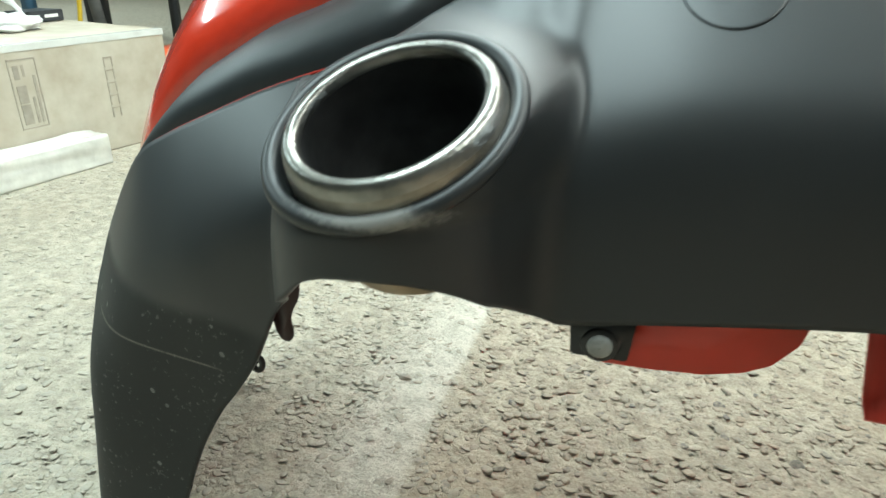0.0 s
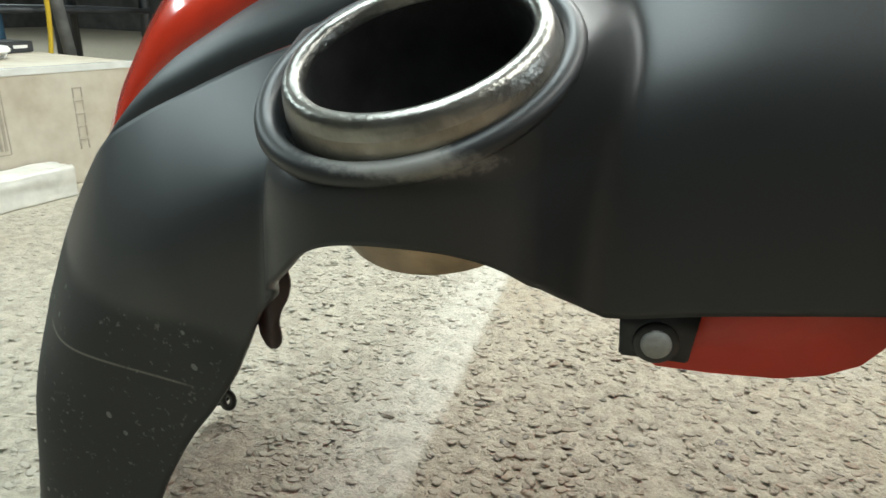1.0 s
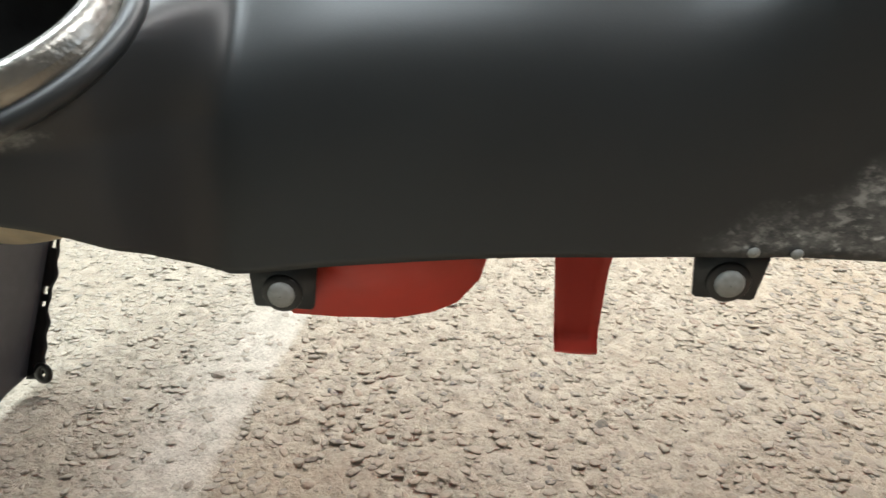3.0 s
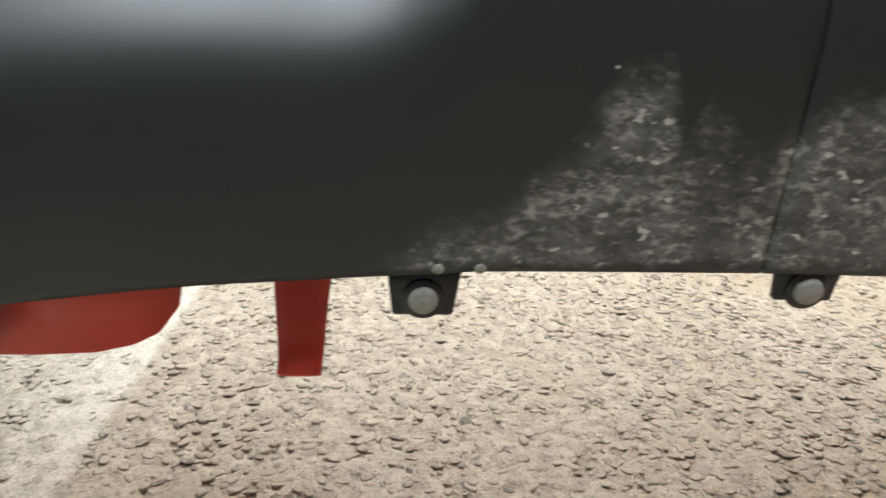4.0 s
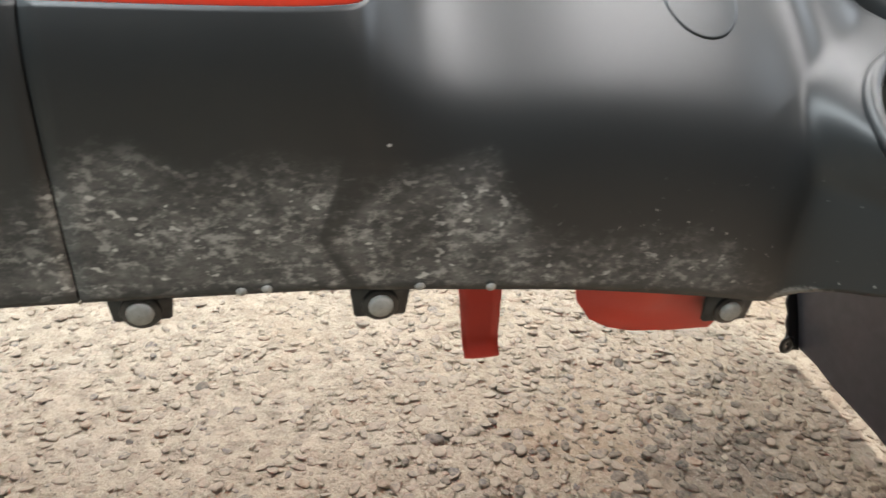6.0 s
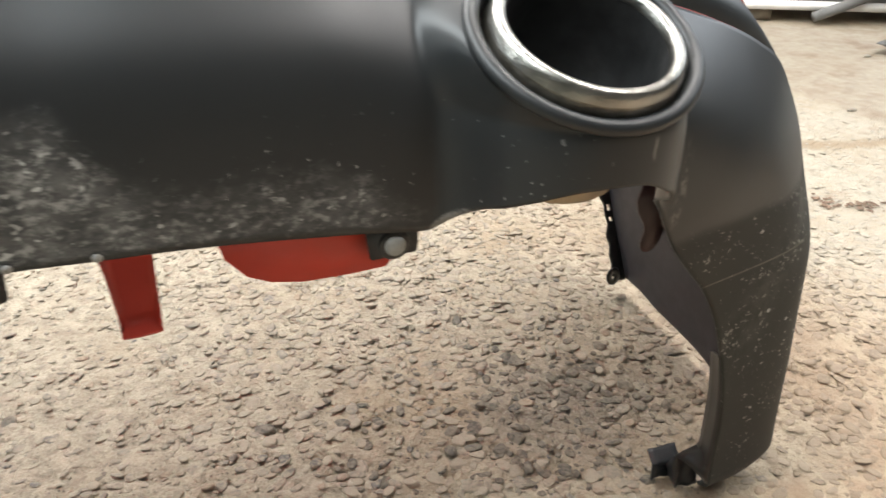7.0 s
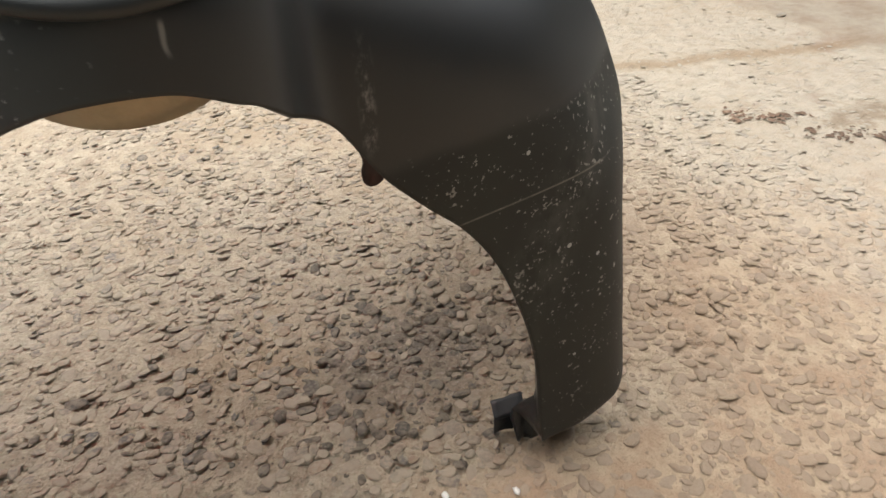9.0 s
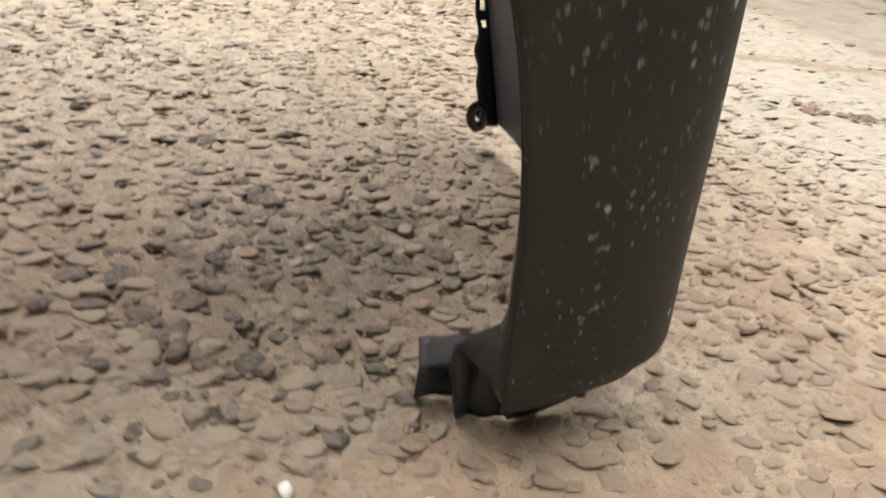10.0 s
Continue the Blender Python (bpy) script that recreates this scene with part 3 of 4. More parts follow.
# ---- the bumper ----
# inner (lower lip) and outer edge of the black valance, one half: x, z
PAIRS = [
    (0.000, 0.447, 0.000, 0.5650, 0.010, 0.90), (0.100, 0.446, 0.100, 0.5650, 0.010, 0.90), (0.125, 0.4445, 0.125, 0.569, 0.026, 0.80), (0.150, 0.443, 0.148, 0.584, 0.070, 0.66),
    (0.175, 0.441, 0.172, 0.600, 0.105, 0.58), (0.225, 0.437, 0.220, 0.605, 0.115, 0.57), (0.290, 0.4285, 0.290, 0.600, 0.112, 0.56), (0.327, 0.4225, 0.330, 0.592, 0.105, 0.52),
    (0.337, 0.4240, 0.345, 0.588, 0.10, 0.52), (0.347, 0.432, 0.358, 0.582, 0.10, 0.52), (0.357, 0.4435, 0.369, 0.576, 0.095, 0.52), (0.369, 0.4535, 0.382, 0.569, 0.09, 0.52),
    (0.384, 0.460, 0.396, 0.561, 0.085, 0.5), (0.402, 0.462, 0.410, 0.552, 0.08, 0.5), (0.418, 0.4605, 0.424, 0.541, 0.07, 0.5), (0.430, 0.4555, 0.437, 0.534, 0.066, 0.47),
    (0.4385, 0.449, 0.448, 0.529, 0.066, 0.46), (0.452, 0.438, 0.465, 0.523, 0.067, 0.46), (0.470, 0.418, 0.500, 0.513, 0.070, 0.47), (0.484, 0.402, 0.535, 0.502, 0.076, 0.48),
    (0.496, 0.380, 0.575, 0.487, 0.082, 0.50), (0.508, 0.360, 0.615, 0.470, 0.090, 0.52), (0.530, 0.332, 0.654, 0.448, 0.10, 0.55), (0.552, 0.306, 0.686, 0.405, 0.10, 0.58),
    (0.574, 0.272, 0.708, 0.365, 0.10, 0.62), (0.590, 0.238, 0.726, 0.320, 0.10, 0.70), (0.608, 0.190, 0.737, 0.250, 0.10, 0.70), (0.620, 0.135, 0.751, 0.170, 0.10, 0.70),
    (0.631, 0.046, 0.769, 0.060, 0.10, 0.70), (0.655, 0.002, 0.774, 0.002, 0.10, 0.70),
]
STEPS = 9
STATIONS = spline(PAIRS, STEPS)
# exhaust tip rim and the collar round it: centre, axis, radius
TIP = {-1: (Vector((-0.405, -0.0203, 0.5209)), Vector((-0.153, -0.453, 0.879)).normalized(), 0.0432), 1: (Vector((0.4104, -0.0115, 0.5200)), Vector((0.05, -0.43, 0.90)).normalized(), 0.0460)}
COLLAR = {-1: (Vector((-0.4074, -0.0131, 0.5144)), Vector((-0.153, -0.50, 0.85)).normalized(), 0.0550), 1: (Vector((0.4102, -0.0081, 0.5165)), Vector((0.03, -0.50, 0.86)).normalized(), 0.0580)}


LEAN_UP = 0.0145


def bend(bm):
    """The loose bumper stands a little askew: its arms lean to one side, and one end sits higher."""
    for v in bm.verts:
        x, z = v.co.x, v.co.z
        v.co.x = x + 0.014 * smoothstep(0.44, 0.60, abs(x)) + (0.009 * smoothstep(0.62, 0.72, -x))
        # the outer lower corner of each arm is rounded off
        corner = 0.010 * smoothstep(0.665, 0.715, abs(x)) * smoothstep(0.14, 0.02, z) * smoothstep(0.25, 0.10, v.co.y)
        v.co.z = z + LEAN_UP * x * smoothstep(0.05, 0.38, z) + corner
    return bm


def bpart(name, bm, mat, parent, label="", smooth=True):
    return part(name, bend(bm), mat, parent, label, smooth)


def soft_ramp(t, w):
    return 0.5 * (t + math.sqrt(t * t + w * w))


def face_depth(x, z, v, back, side, ix, start):
    y0 = 0.03 * smoothstep(0.45, 0.60, ix) + 0.030 * smoothstep(0.05, 0.0, z)
    w = 0.17
    low, top = soft_ramp(-start, w), soft_ramp(1 - start, w)
    y = y0 + (back - y0) * (soft_ramp(v - start, w) - low) / (top - low)
    # round housing of the exhaust tip
    c, n, r = COLLAR[side]
    r += 0.001
    dx = abs(x - c.x)
    u = dx / r
    bell = math.sqrt(1 - u * u) if u < 0.90 else 0.4359 * math.exp(-4.74 * (u - 0.90))
    hold = (1 - smoothstep(0.86, 1.70, u)) ** 1.5
    front = y + (c.y - 0.87 * r * bell - y) * hold
    cut = c.y - (n.x * (x - c.x) + n.z * (z - c.z)) / n.y
    past = max(0.0, math.hypot(dx, max(z - c.z, n.y * r) / n.y) - r)
    cut += 0.8 * past
    shape = 0.5 * (front + cut + math.sqrt((front - cut) ** 2 + (0.003 + 1.0 * past) ** 2))
    gap = max(0.0, y - shape)
    rad = math.hypot(dx, max(0.0, 1.15 * (z - c.z)))
    return y - gap * (1 - math.exp(-gap / 0.010)) * (1 - smoothstep(r - 0.004, r + 0.058, rad))


def bumper_half(side):
    rows = []
    n = 52
    stations = [STATIONS[0], (0.0006, 0.447, 0.0006, 0.5650, 0.010, 0.90)] + STATIONS[1:]
    for s, (ix, iz, ox, oz, back, start) in enumerate(stations):
        row = []
        for i in range(n + 1):
            v = i / n
            low = iz - side * 0.003 * smoothstep(0.345, 0.375, ix) * smoothstep(0.448, 0.430, ix)
            x, z = side * (ix + (ox - ix) * v), low + (oz - low) * v
            y = face_depth(x, z, v, back, side, ix, start) + (0.004 if s == 0 else 0)
            row.append((x, y, z))
        rows.append(row)
    bm = loft(rows)
    # opening for the exhaust tip
    c, axis, r = COLLAR[side]
    doomed = []
    for f in bm.faces:
        q = f.calc_center_median() - c
        radial = (q - axis * q.dot(axis)).length
        if radial < r - 0.001 and q.dot(axis) > -0.0045 and q.y < 0.09:
            doomed.append(f)
    bmesh.ops.delete(bm, geom=doomed, context="FACES")
    if side > 0:
        bmesh.ops.reverse_faces(bm, faces=bm.faces[:])
    bm.normal_update()
    return bm


bumper = thing("rear_bumper", "detached red and black car rear bumper standing on its arms", "car bumper")
for side in (-1, 1):
    valance = bpart("valance", bumper_half(side), SCUFFED, bumper, "scuffed matt black lower valance half")
    solid(valance, 0.003)
    c, axis, r = COLLAR[side]
    lip = [(r - 0.0010 + 0.0042 * math.cos(a), -0.0012 + 0.0040 * math.sin(a)) for a in [2 * math.pi * k / 12 for k in range(-3, 7)]]
    bpart("collar", revolve_bm(lip + [(r - 0.0056, -0.006), (r - 0.006, -0.035)], c, axis, 72), SCUFFED, valance, "rounded black collar of the exhaust opening")
    # tip: rolled rim, outer sleeve, sooty bore
    c, axis, r = TIP[side]
    deep = 0.0635 if side < 0 else 0.073
    tip = bpart("exhaust_tip", revolve_bm([(r - 0.0045, -0.004), (r - 0.0042, 0.0), (r - 0.003, 0.0016), (r - 0.0008, 0.0022), (r + 0.0012, 0.0014), (r + 0.0026, -0.0008), (r + 0.0036, -0.0042)], c, axis, 96), STEEL, bumper, "scratched chrome exhaust tip with rolled rim")
    bpart("band", revolve_bm([(r + 0.0035, -0.0041), (r + 0.0044, -0.008), (r + 0.0048, -0.014), (r + 0.0050, -0.030), (r + 0.0050, -deep * 0.6)], c, axis, 96), STAINED, tip, "brown-stained steel band behind the rim")
    bpart("bore", revolve_bm([(r - 0.0047, -0.0035), (r - 0.0055, -0.02), (r - 0.006, -deep + 0.004), (0.001, -deep + 0.003)], c, axis, 96), SOOT, tip, "sooty inside of the exhaust tip")
    bpart("sleeve", revolve_bm([(r + 0.0046, -deep * 0.58), (r + 0.0030, -deep + 0.002), (r + 0.001, -deep)], c, axis, 64), TAN_STEEL, tip, "heat-tinted tan steel sleeve")

# red upper skin and the dark recess under it: start contour x, z, y
RED_EDGE = [
    (0.000, 0.5655, 0.011), (0.100, 0.5655, 0.011), (0.125, 0.570, 0.028), (0.148, 0.585, 0.073), (0.172, 0.601, 0.108), (0.220, 0.606, 0.118), (0.300, 0.604, 0.118),
    (0.350, 0.600, 0.115), (0.400, 0.586, 0.115), (0.440, 0.573, 0.118), (0.470, 0.562, 0.12), (0.500, 0.550, 0.12), (0.540, 0.537, 0.12), (0.580, 0.518, 0.122), (0.615, 0.497, 0.125), (0.658, 0.455, 0.13),
    (0.693, 0.405, 0.132), (0.716, 0.365, 0.132), (0.735, 0.320, 0.132), (0.750, 0.250, 0.132), (0.764, 0.178, 0.132), (0.774, 0.060, 0.132), (0.778, 0.002, 0.132),
]
EDGE = spline(RED_EDGE, 8)
SPLIT = 17 * 8


def skin_depth(x, z, side):
    """Depth of the valance's face at a place right of the round housings or left of them."""
    for a, b in zip(STATIONS, STATIONS[1:]):
        if a[0] <= abs(x) <= b[0]:
            t = (abs(x) - a[0]) / (b[0] - a[0])
            ix, iz, ox, oz, back, start = [p + (q - p) * t for p, q in zip(a, b)]
            return face_depth(x, z, min(1, (z - iz) / (oz - iz)), back, side, ix, start)
    return 0.0


def outer_at(x):
    """The valance's upper edge at a distance from the middle: x, z, y."""
    for a, b in zip(STATIONS, STATIONS[1:]):
        if a[2] <= x <= b[2]:
            t = (x - a[2]) / max(1e-9, b[2] - a[2])
            return x, a[3] + (b[3] - a[3]) * t, a[4] + (b[4] - a[4]) * t
    return STATIONS[-1][2:5]


def edge_at(x):
    for a, b in zip(EDGE, EDGE[1:]):
        if a[0] <= x <= b[0]:
            t = (x - a[0]) / max(1e-9, b[0] - a[0])
            return x, a[1] + (b[1] - a[1]) * t, a[2] + (b[2] - a[2]) * t
    return EDGE[-1]


def outward(i):
    a, b = EDGE[max(i - 1, 0)], EDGE[min(i + 1, len(EDGE) - 1)]
    dx, dz = b[0] - a[0], b[1] - a[1]
    d = math.hypot(dx, dz)
    return -dz / d, dx / d


# how far the skin bulges out behind its front edge: at the arms, and more at the top
SPREAD = {-1: (0.044, 0.100), 1: (0.028, 0.054)}


def rear_x(z, side):
    """Where the arm's rear edge lies at a height."""
    for a, b in zip(EDGE, EDGE[1:]):
        if b[1] <= z <= a[1] and a[0] > 0.5:
            t = (a[1] - z) / max(1e-9, a[1] - b[1])
            return a[0] + (b[0] - a[0]) * t + SPREAD[side][0]
    return EDGE[-1][0] + SPREAD[side][0]


def skin_rows(side, first, last):
    rows = []
    for i in range(first, last + 1):
        x, z, y = EDGE[i]
        nx, nz = outward(i)
        nx, nz = abs(nx), abs(nz)
        top = smoothstep(0.30, 0.50, z)
        far = 0.41 + 0.45 * min(z, 0.2)
        row = []
        for k in range(15):
            v = k / 14
            out = SPREAD[side]
            out = (out[0] + out[1] * top) * math.sin(v * 1.5) ** 0.62 if v else 0.0
            # the lower edge clears the floor between the foot and the rear flange
            lift = (0.016 * smoothstep(0.02, 0.40, v) + 0.006 * smoothstep(0.70, 0.86, v)) * smoothstep(0.12, 0.01, z)
            yy = y + (far - y) * v
            row.append((side * (x + nx * out), yy, max(0.002, z + nz * out) + lift))
        rows.append(row)
    bm = loft(rows)
    if side > 0:
        bmesh.ops.reverse_faces(bm, faces=bm.faces[:])
    return bm


for side in (-1, 1):
    solid(bpart("upper_skin", skin_rows(side, 0, SPLIT), RED, bumper, "glossy red painted upper skin"), 0.003)
    solid(bpart("side_arm", skin_rows(side, SPLIT, len(EDGE) - 1), INNER, bumper, "dark grey plastic side arm"), 0.003)
    # recess between valance and skin
    rows = []
    for k in range(61):
        t = k / 60
        ox, oz, oy = outer_at(0.346 + 0.310 * t)
        rx, rz, ry = edge_at(0.348 + 0.312 * t)
        row = []
        for j in range(12):
            v = j / 11
            row.append((side * (ox + (rx - ox) * v), oy + 0.003 + (ry - oy - 0.003) * v ** 3, oz - 0.003 * (1 - v) + (rz - oz) * v))
        rows.append(row)
    bm = loft(rows)
    if side > 0:
        bmesh.ops.reverse_faces(bm, faces=bm.faces[:])
    solid(bpart("recess", bm, PLASTIC, bumper, "dark recessed strip above the valance"), 0.002)
    # painted edge that shows along the recess
    rows = []
    for k in range(61):
        ox, oz, oy = outer_at(0.452 + 0.204 * k / 60)
        rows.append([(side * ox, oy + 0.0028, oz - 0.001), (side * ox, oy + 0.003, oz + 0.0001), (side * ox, oy + 0.006, oz + 0.0004)])
    solid(bpart("painted_edge", loft(rows), RED_MATT, bumper, "thin red painted edge"), 0.0008, 0)
    # mounting flange along the rear edge of the arm: wavy inner edge, slots, a pierced lug at its foot
    outer = rear_x(0.03, side) - 0.004
    rows = []
    for k in range(101):
        z = 0.022 + 0.0030 * k
        w = 0.016 + 0.0022 * math.sin(z * 95) + 0.0014 * math.sin(z * 217 + 1)
        w += 0.007 * smoothstep(0.080, 0.040, z) - 0.010 * smoothstep(0.036, 0.022, z)
        xx = rear_x(z, side) - 0.001
        y = 0.40 + 0.45 * min(z, 0.2)
        rows.append([(side * (xx - w * q), y + 0.002 * q, z) for q in (1.0, 0.72, 0.34, 0.0)])
    bm = loft(rows)
    slots = ((0.108, 0.114), (0.124, 0.134), (0.182, 0.195), (0.240, 0.252))
    doomed = [f for i, f in enumerate(bm.faces[:]) if i % 3 == 1 and any(z0 < f.calc_center_median().z < z1 for z0, z1 in slots)]
    bmesh.ops.delete(bm, geom=doomed, context="FACES")
    flange = solid(bpart("flange", bm, GLOSS_BLACK, bumper, "glossy black mounting flange with slots"), 0.003, 0)
    rows = []
    for r0, r1, dy in ((0.0038, 0.0072, 0.0), (0.0044, 0.0078, -0.0018), (0.0105, 0.0145, -0.0018), (0.0112, 0.0155, 0.0)):
        rows.append([(side * (outer - 0.020) + r0 * math.cos(q) - side * 0.12 * r1 * math.sin(q), 0.412 + dy, 0.033 + r1 * math.sin(q)) for q in [2 * math.pi * k / 28 for k in range(28)]])
    bm = loft(rows, True)
    bmesh.ops.recalc_face_normals(bm, faces=bm.faces[:])
    solid(bpart("eyelet", bm, GLOSS_BLACK, flange, "small black pierced fixing lug"), 0.003, 0)

# lower tabs with their bolts
for side, x0, z0, w0, w1, h in ((0, -0.3125, 0.4235, 0.030, 0.026, 0.0185), (0, -0.131, 0.443, 0.030, 0.024, 0.019), (0, 0.022, 0.4465, 0.028, 0.024, 0.0135), (0, 0.126, 0.4445, 0.030, 0.024, 0.0175), (0, 0.3135, 0.4265, 0.030, 0.026, 0.0185)):
    tab = bpart("tab", plate_bm([(x0 - w0 / 2, z0 + 0.004), (x0 - w1 / 2, z0 - h), (x0 + w1 / 2, z0 - h), (x0 + w0 / 2, z0 + 0.004)], 0.0036, 0.0072, 0.0008), PLASTIC, bumper, "black fixing tab under the lip")
    prof = [(0.0, 0.0042), (0.0040, 0.0040), (0.0054, 0.0034), (0.0058, 0.0026), (0.0058, 0.0012)]
    bpart("washer", revolve_bm([(0.0055, 0.0016), (0.0082, 0.0016), (0.0088, 0.0008), (0.0088, 0.0)], (x0, 0.0036, z0 - h * 0.58), (0, -1, 0), 24), GLOSS_BLACK, tab)
    bpart("bolt", revolve_bm([(max(r, 0.0002), a) for r, a in prof], (x0, 0.0036, z0 - h * 0.58), (0, -1, 0), 24), BOLT, tab, "dull grey round bolt head")

# worn pips along the lip
for x in (-0.126, -0.110, 0.065, 0.0757, 0.1435, 0.1774):
    z = 0.4496 - 0.21 * x * x + 0.0008 * math.sin(x * 90)
    bpart("lip_pip", revolve_bm([(0.0002, 0.0013), (0.0014, 0.0010), (0.0021, 0.0005), (0.0024, 0.0)], (x, -0.0008, z), (0, -1, -0.15), 14), BOLT, bumper, "small worn grey pip on the lip")

# paddle-shaped clips behind the inner edge of the arms
for side in (-1, 1):
    dx, dz = (0.026, -0.023) if side > 0 else (0.004, 0.002)
    outline = [(0.470, 0.425), (0.4665, 0.412), (0.4690, 0.402), (0.4745, 0.393), (0.4765, 0.386), (0.4745, 0.378), (0.4755, 0.3715), (0.4800, 0.3685), (0.4850, 0.3705), (0.4890, 0.377), (0.4920, 0.392), (0.498, 0.405), (0.495, 0.425)]
    size = 1.0 if side > 0 else 0.82
    bpart("side_clip", plate_bm([(side * (0.482 + size * (x - 0.482) + dx), 0.405 + size * (z - 0.405) + dz) for x, z in outline], 0.034 if side > 0 else 0.014, 0.038 if side > 0 else 0.018, 0.001), MAROON, bumper, "dark maroon paddle-shaped clip")

# red flaps and tongues below the lip
for side in (-1, 1):
    flap = [(0.225, 0.440), (0.229, 0.422), (0.238, 0.410), (0.249, 0.404), (0.265, 0.400), (0.290, 0.3985), (0.311, 0.3985), (0.315, 0.405), (0.315, 0.440)]
    bpart("red_flap", plate_bm([(side * x, z) for x, z in flap], 0.0105, 0.0135, 0.0006), RED_MATT, bumper, "matt red plastic flap under the lip")
    rows = []
    for k in range(15):
        v = k / 14
        half = 0.0165 - 0.0070 * v ** 0.6
        flare = 0.013 * max(0.0, 1 - v / 0.55) ** 2
        fold = smoothstep(0.90, 1.0, v)
        rows.append([(side * (0.1835 + e * half - (flare if e < 0 else 0.0)), 0.045 - 0.022 * v - 0.006 * fold + 0.0008 * e * e, 0.452 - 0.068 * v + 0.0010 * fold) for e in (-1, -0.5, 0, 0.5, 1)])
    solid(bpart("red_tongue", loft(rows), RED_MATT, bumper, "matt red plastic tongue with a folded end"), 0.0025, 0)
    rows = []
    for r, sink in ((0.0002, 0.0), (0.010, 0.0), (0.0205, 0.0), (0.0222, 0.0004), (0.0227, 0.0018)):
        row = []
        for k in range(48):
            a = 2 * math.pi * k / 48
            x, z = (0.287 if side > 0 else -0.277) + r * math.cos(a), 0.566 + 0.8 * r * math.sin(a)
            row.append((x, skin_depth(x, z, side) - 0.0006 + sink, z))
        rows.append(row)
    bm = loft(rows, True)
    bmesh.ops.reverse_faces(bm, faces=bm.faces[:])
    bpart("tow_cap", bm, PLASTIC, bumper, "round black tow-eye cover set flush")

# folded foot bracket at the end of the arm: a creased front leaf, a stepped-back leaf and the fin that joins them to the arm
for side in (-1, 1):
    def leaf(points, cuts=6, crease=0.0):
        """A leaf between four corners (lower left, lower right, upper right, upper left), dented along its middle."""
        p = [Vector(q) for q in points]
        rows = []
        for i in range(cuts + 1):
            u = i / cuts
            lo, hi = p[0].lerp(p[1], u), p[3].lerp(p[2], u)
            row = []
            for j in range(cuts + 1):
                c = lo.lerp(hi, j / cuts)
                dent = crease * math.exp(-((u - 0.30 - 0.35 * j / cuts) / 0.16) ** 2)
                row.append((side * c.x, c.y + dent + 0.0006 * math.sin(9 * u + 4 * j), c.z))
            rows.append(row)
        return loft(rows)

    foot = solid(bpart("foot_bracket", leaf(((0.628, 0.066, 0.002), (0.654, 0.0625, 0.002), (0.649, 0.071, 0.047), (0.624, 0.074, 0.046)), 8, 0.0035), FOOT, bumper, "folded black foot bracket on the floor"), 0.0022, 1)
    solid(bpart("foot_plate", leaf(((0.611, 0.085, 0.002), (0.648, 0.0815, 0.002), (0.647, 0.085, 0.018), (0.613, 0.089, 0.018)), 6, 0.002), FOOT, foot), 0.0022, 1)
    solid(bpart("foot_web", leaf(((0.628, 0.0665, 0.003), (0.633, 0.0825, 0.003), (0.630, 0.087, 0.018), (0.624, 0.075, 0.045)), 4), FOOT, foot), 0.002, 0)
    solid(bpart("foot_shelf", leaf(((0.613, 0.089, 0.018), (0.647, 0.085, 0.018), (0.652, 0.104, 0.026), (0.618, 0.107, 0.025)), 5), FOOT, foot), 0.002, 0)
    rows = []
    for ix, iz, ox, oz, back, start in STATIONS:
        if not 0.044 < iz < 0.225:
            continue
        y0 = face_depth(side * ix, iz, 0, back, side, ix, start) + 0.002
        foot_ward = smoothstep(0.068, 0.046, iz)
        tall = smoothstep(0.228, 0.19, iz)
        bx, by = ix + 0.018 * tall + (0.624 - ix - 0.018 * tall) * foot_ward, y0 + 0.034 * tall + (0.074 - y0 - 0.034 * tall) * foot_ward
        rows.append([(side * (ix + (bx - ix) * q), y0 + (by - y0) * q, iz + 0.004 * math.sin(3.1 * q) * foot_ward) for q in (0.0, 0.25, 0.5, 0.75, 1.0)])
    solid(bpart("arm_fin", loft(rows), GLOSS_BLACK, bumper, "thin curved black fin behind the arm's edge"), 0.0018, 0)

# ---- left background: carton, packet, can, rack ----
turn = math.degrees(math.atan2(-0.21, 0.977))
place = pose(-1.80, 1.33, 0, 0, 0, turn)
carton = thing("carton", "taped brown cardboard box standing on the floor", "cardboard box")
part("carton_body", box_bm(-0.55, 0.0, -1.0, 0.235, 0.002, 0.335, 0.004, place), CARD, carton, smooth=False)
part("tape", box_bm(-0.02, 0.0012, -0.99, 0.2365, 0.318, 0.3365, 0.001, place), TAPE, carton, "shiny packing tape along the edge", False)
for k in range(5):
    z = 0.275 - 0.0365 * k
    for y0, y1, z0, z1 in ((0.010, 0.0135, z - 0.029, z), (0.036, 0.0395, z - 0.029, z), (0.0135, 0.036, z - 0.0035, z)):
        part("print_mark", box_bm(0.0005, 0.0016, y0, y1, z0, z1, 0, place), INK, carton, "faded grey print bar", False)
for y0, y1, z0, z1 in ((-0.262, -0.259, 0.118, 0.300), (-0.190, -0.187, 0.118, 0.300), (-0.262, -0.187, 0.118, 0.121), (-0.262, -0.187, 0.297, 0.300)):
    part("label_frame", box_bm(0.0002, 0.0012, y0, y1, z0, z1, 0, place), INK, carton, "thin printed label frame", False)
for y0, y1, z0, z1 in ((-0.251, -0.226, 0.130, 0.182), (-0.251, -0.226, 0.186, 0.232), (-0.251, -0.236, 0.248, 0.284), (-0.216, -0.209, 0.130, 0.200), (-0.203, -0.196, 0.130, 0.255), (-0.228, -0.222, 0.254, 0.284)):
    part("label_bar", box_bm(0.0005, 0.0014, y0, y1, z0, z1, 0, place), INK, carton, "faded grey label bar", False)

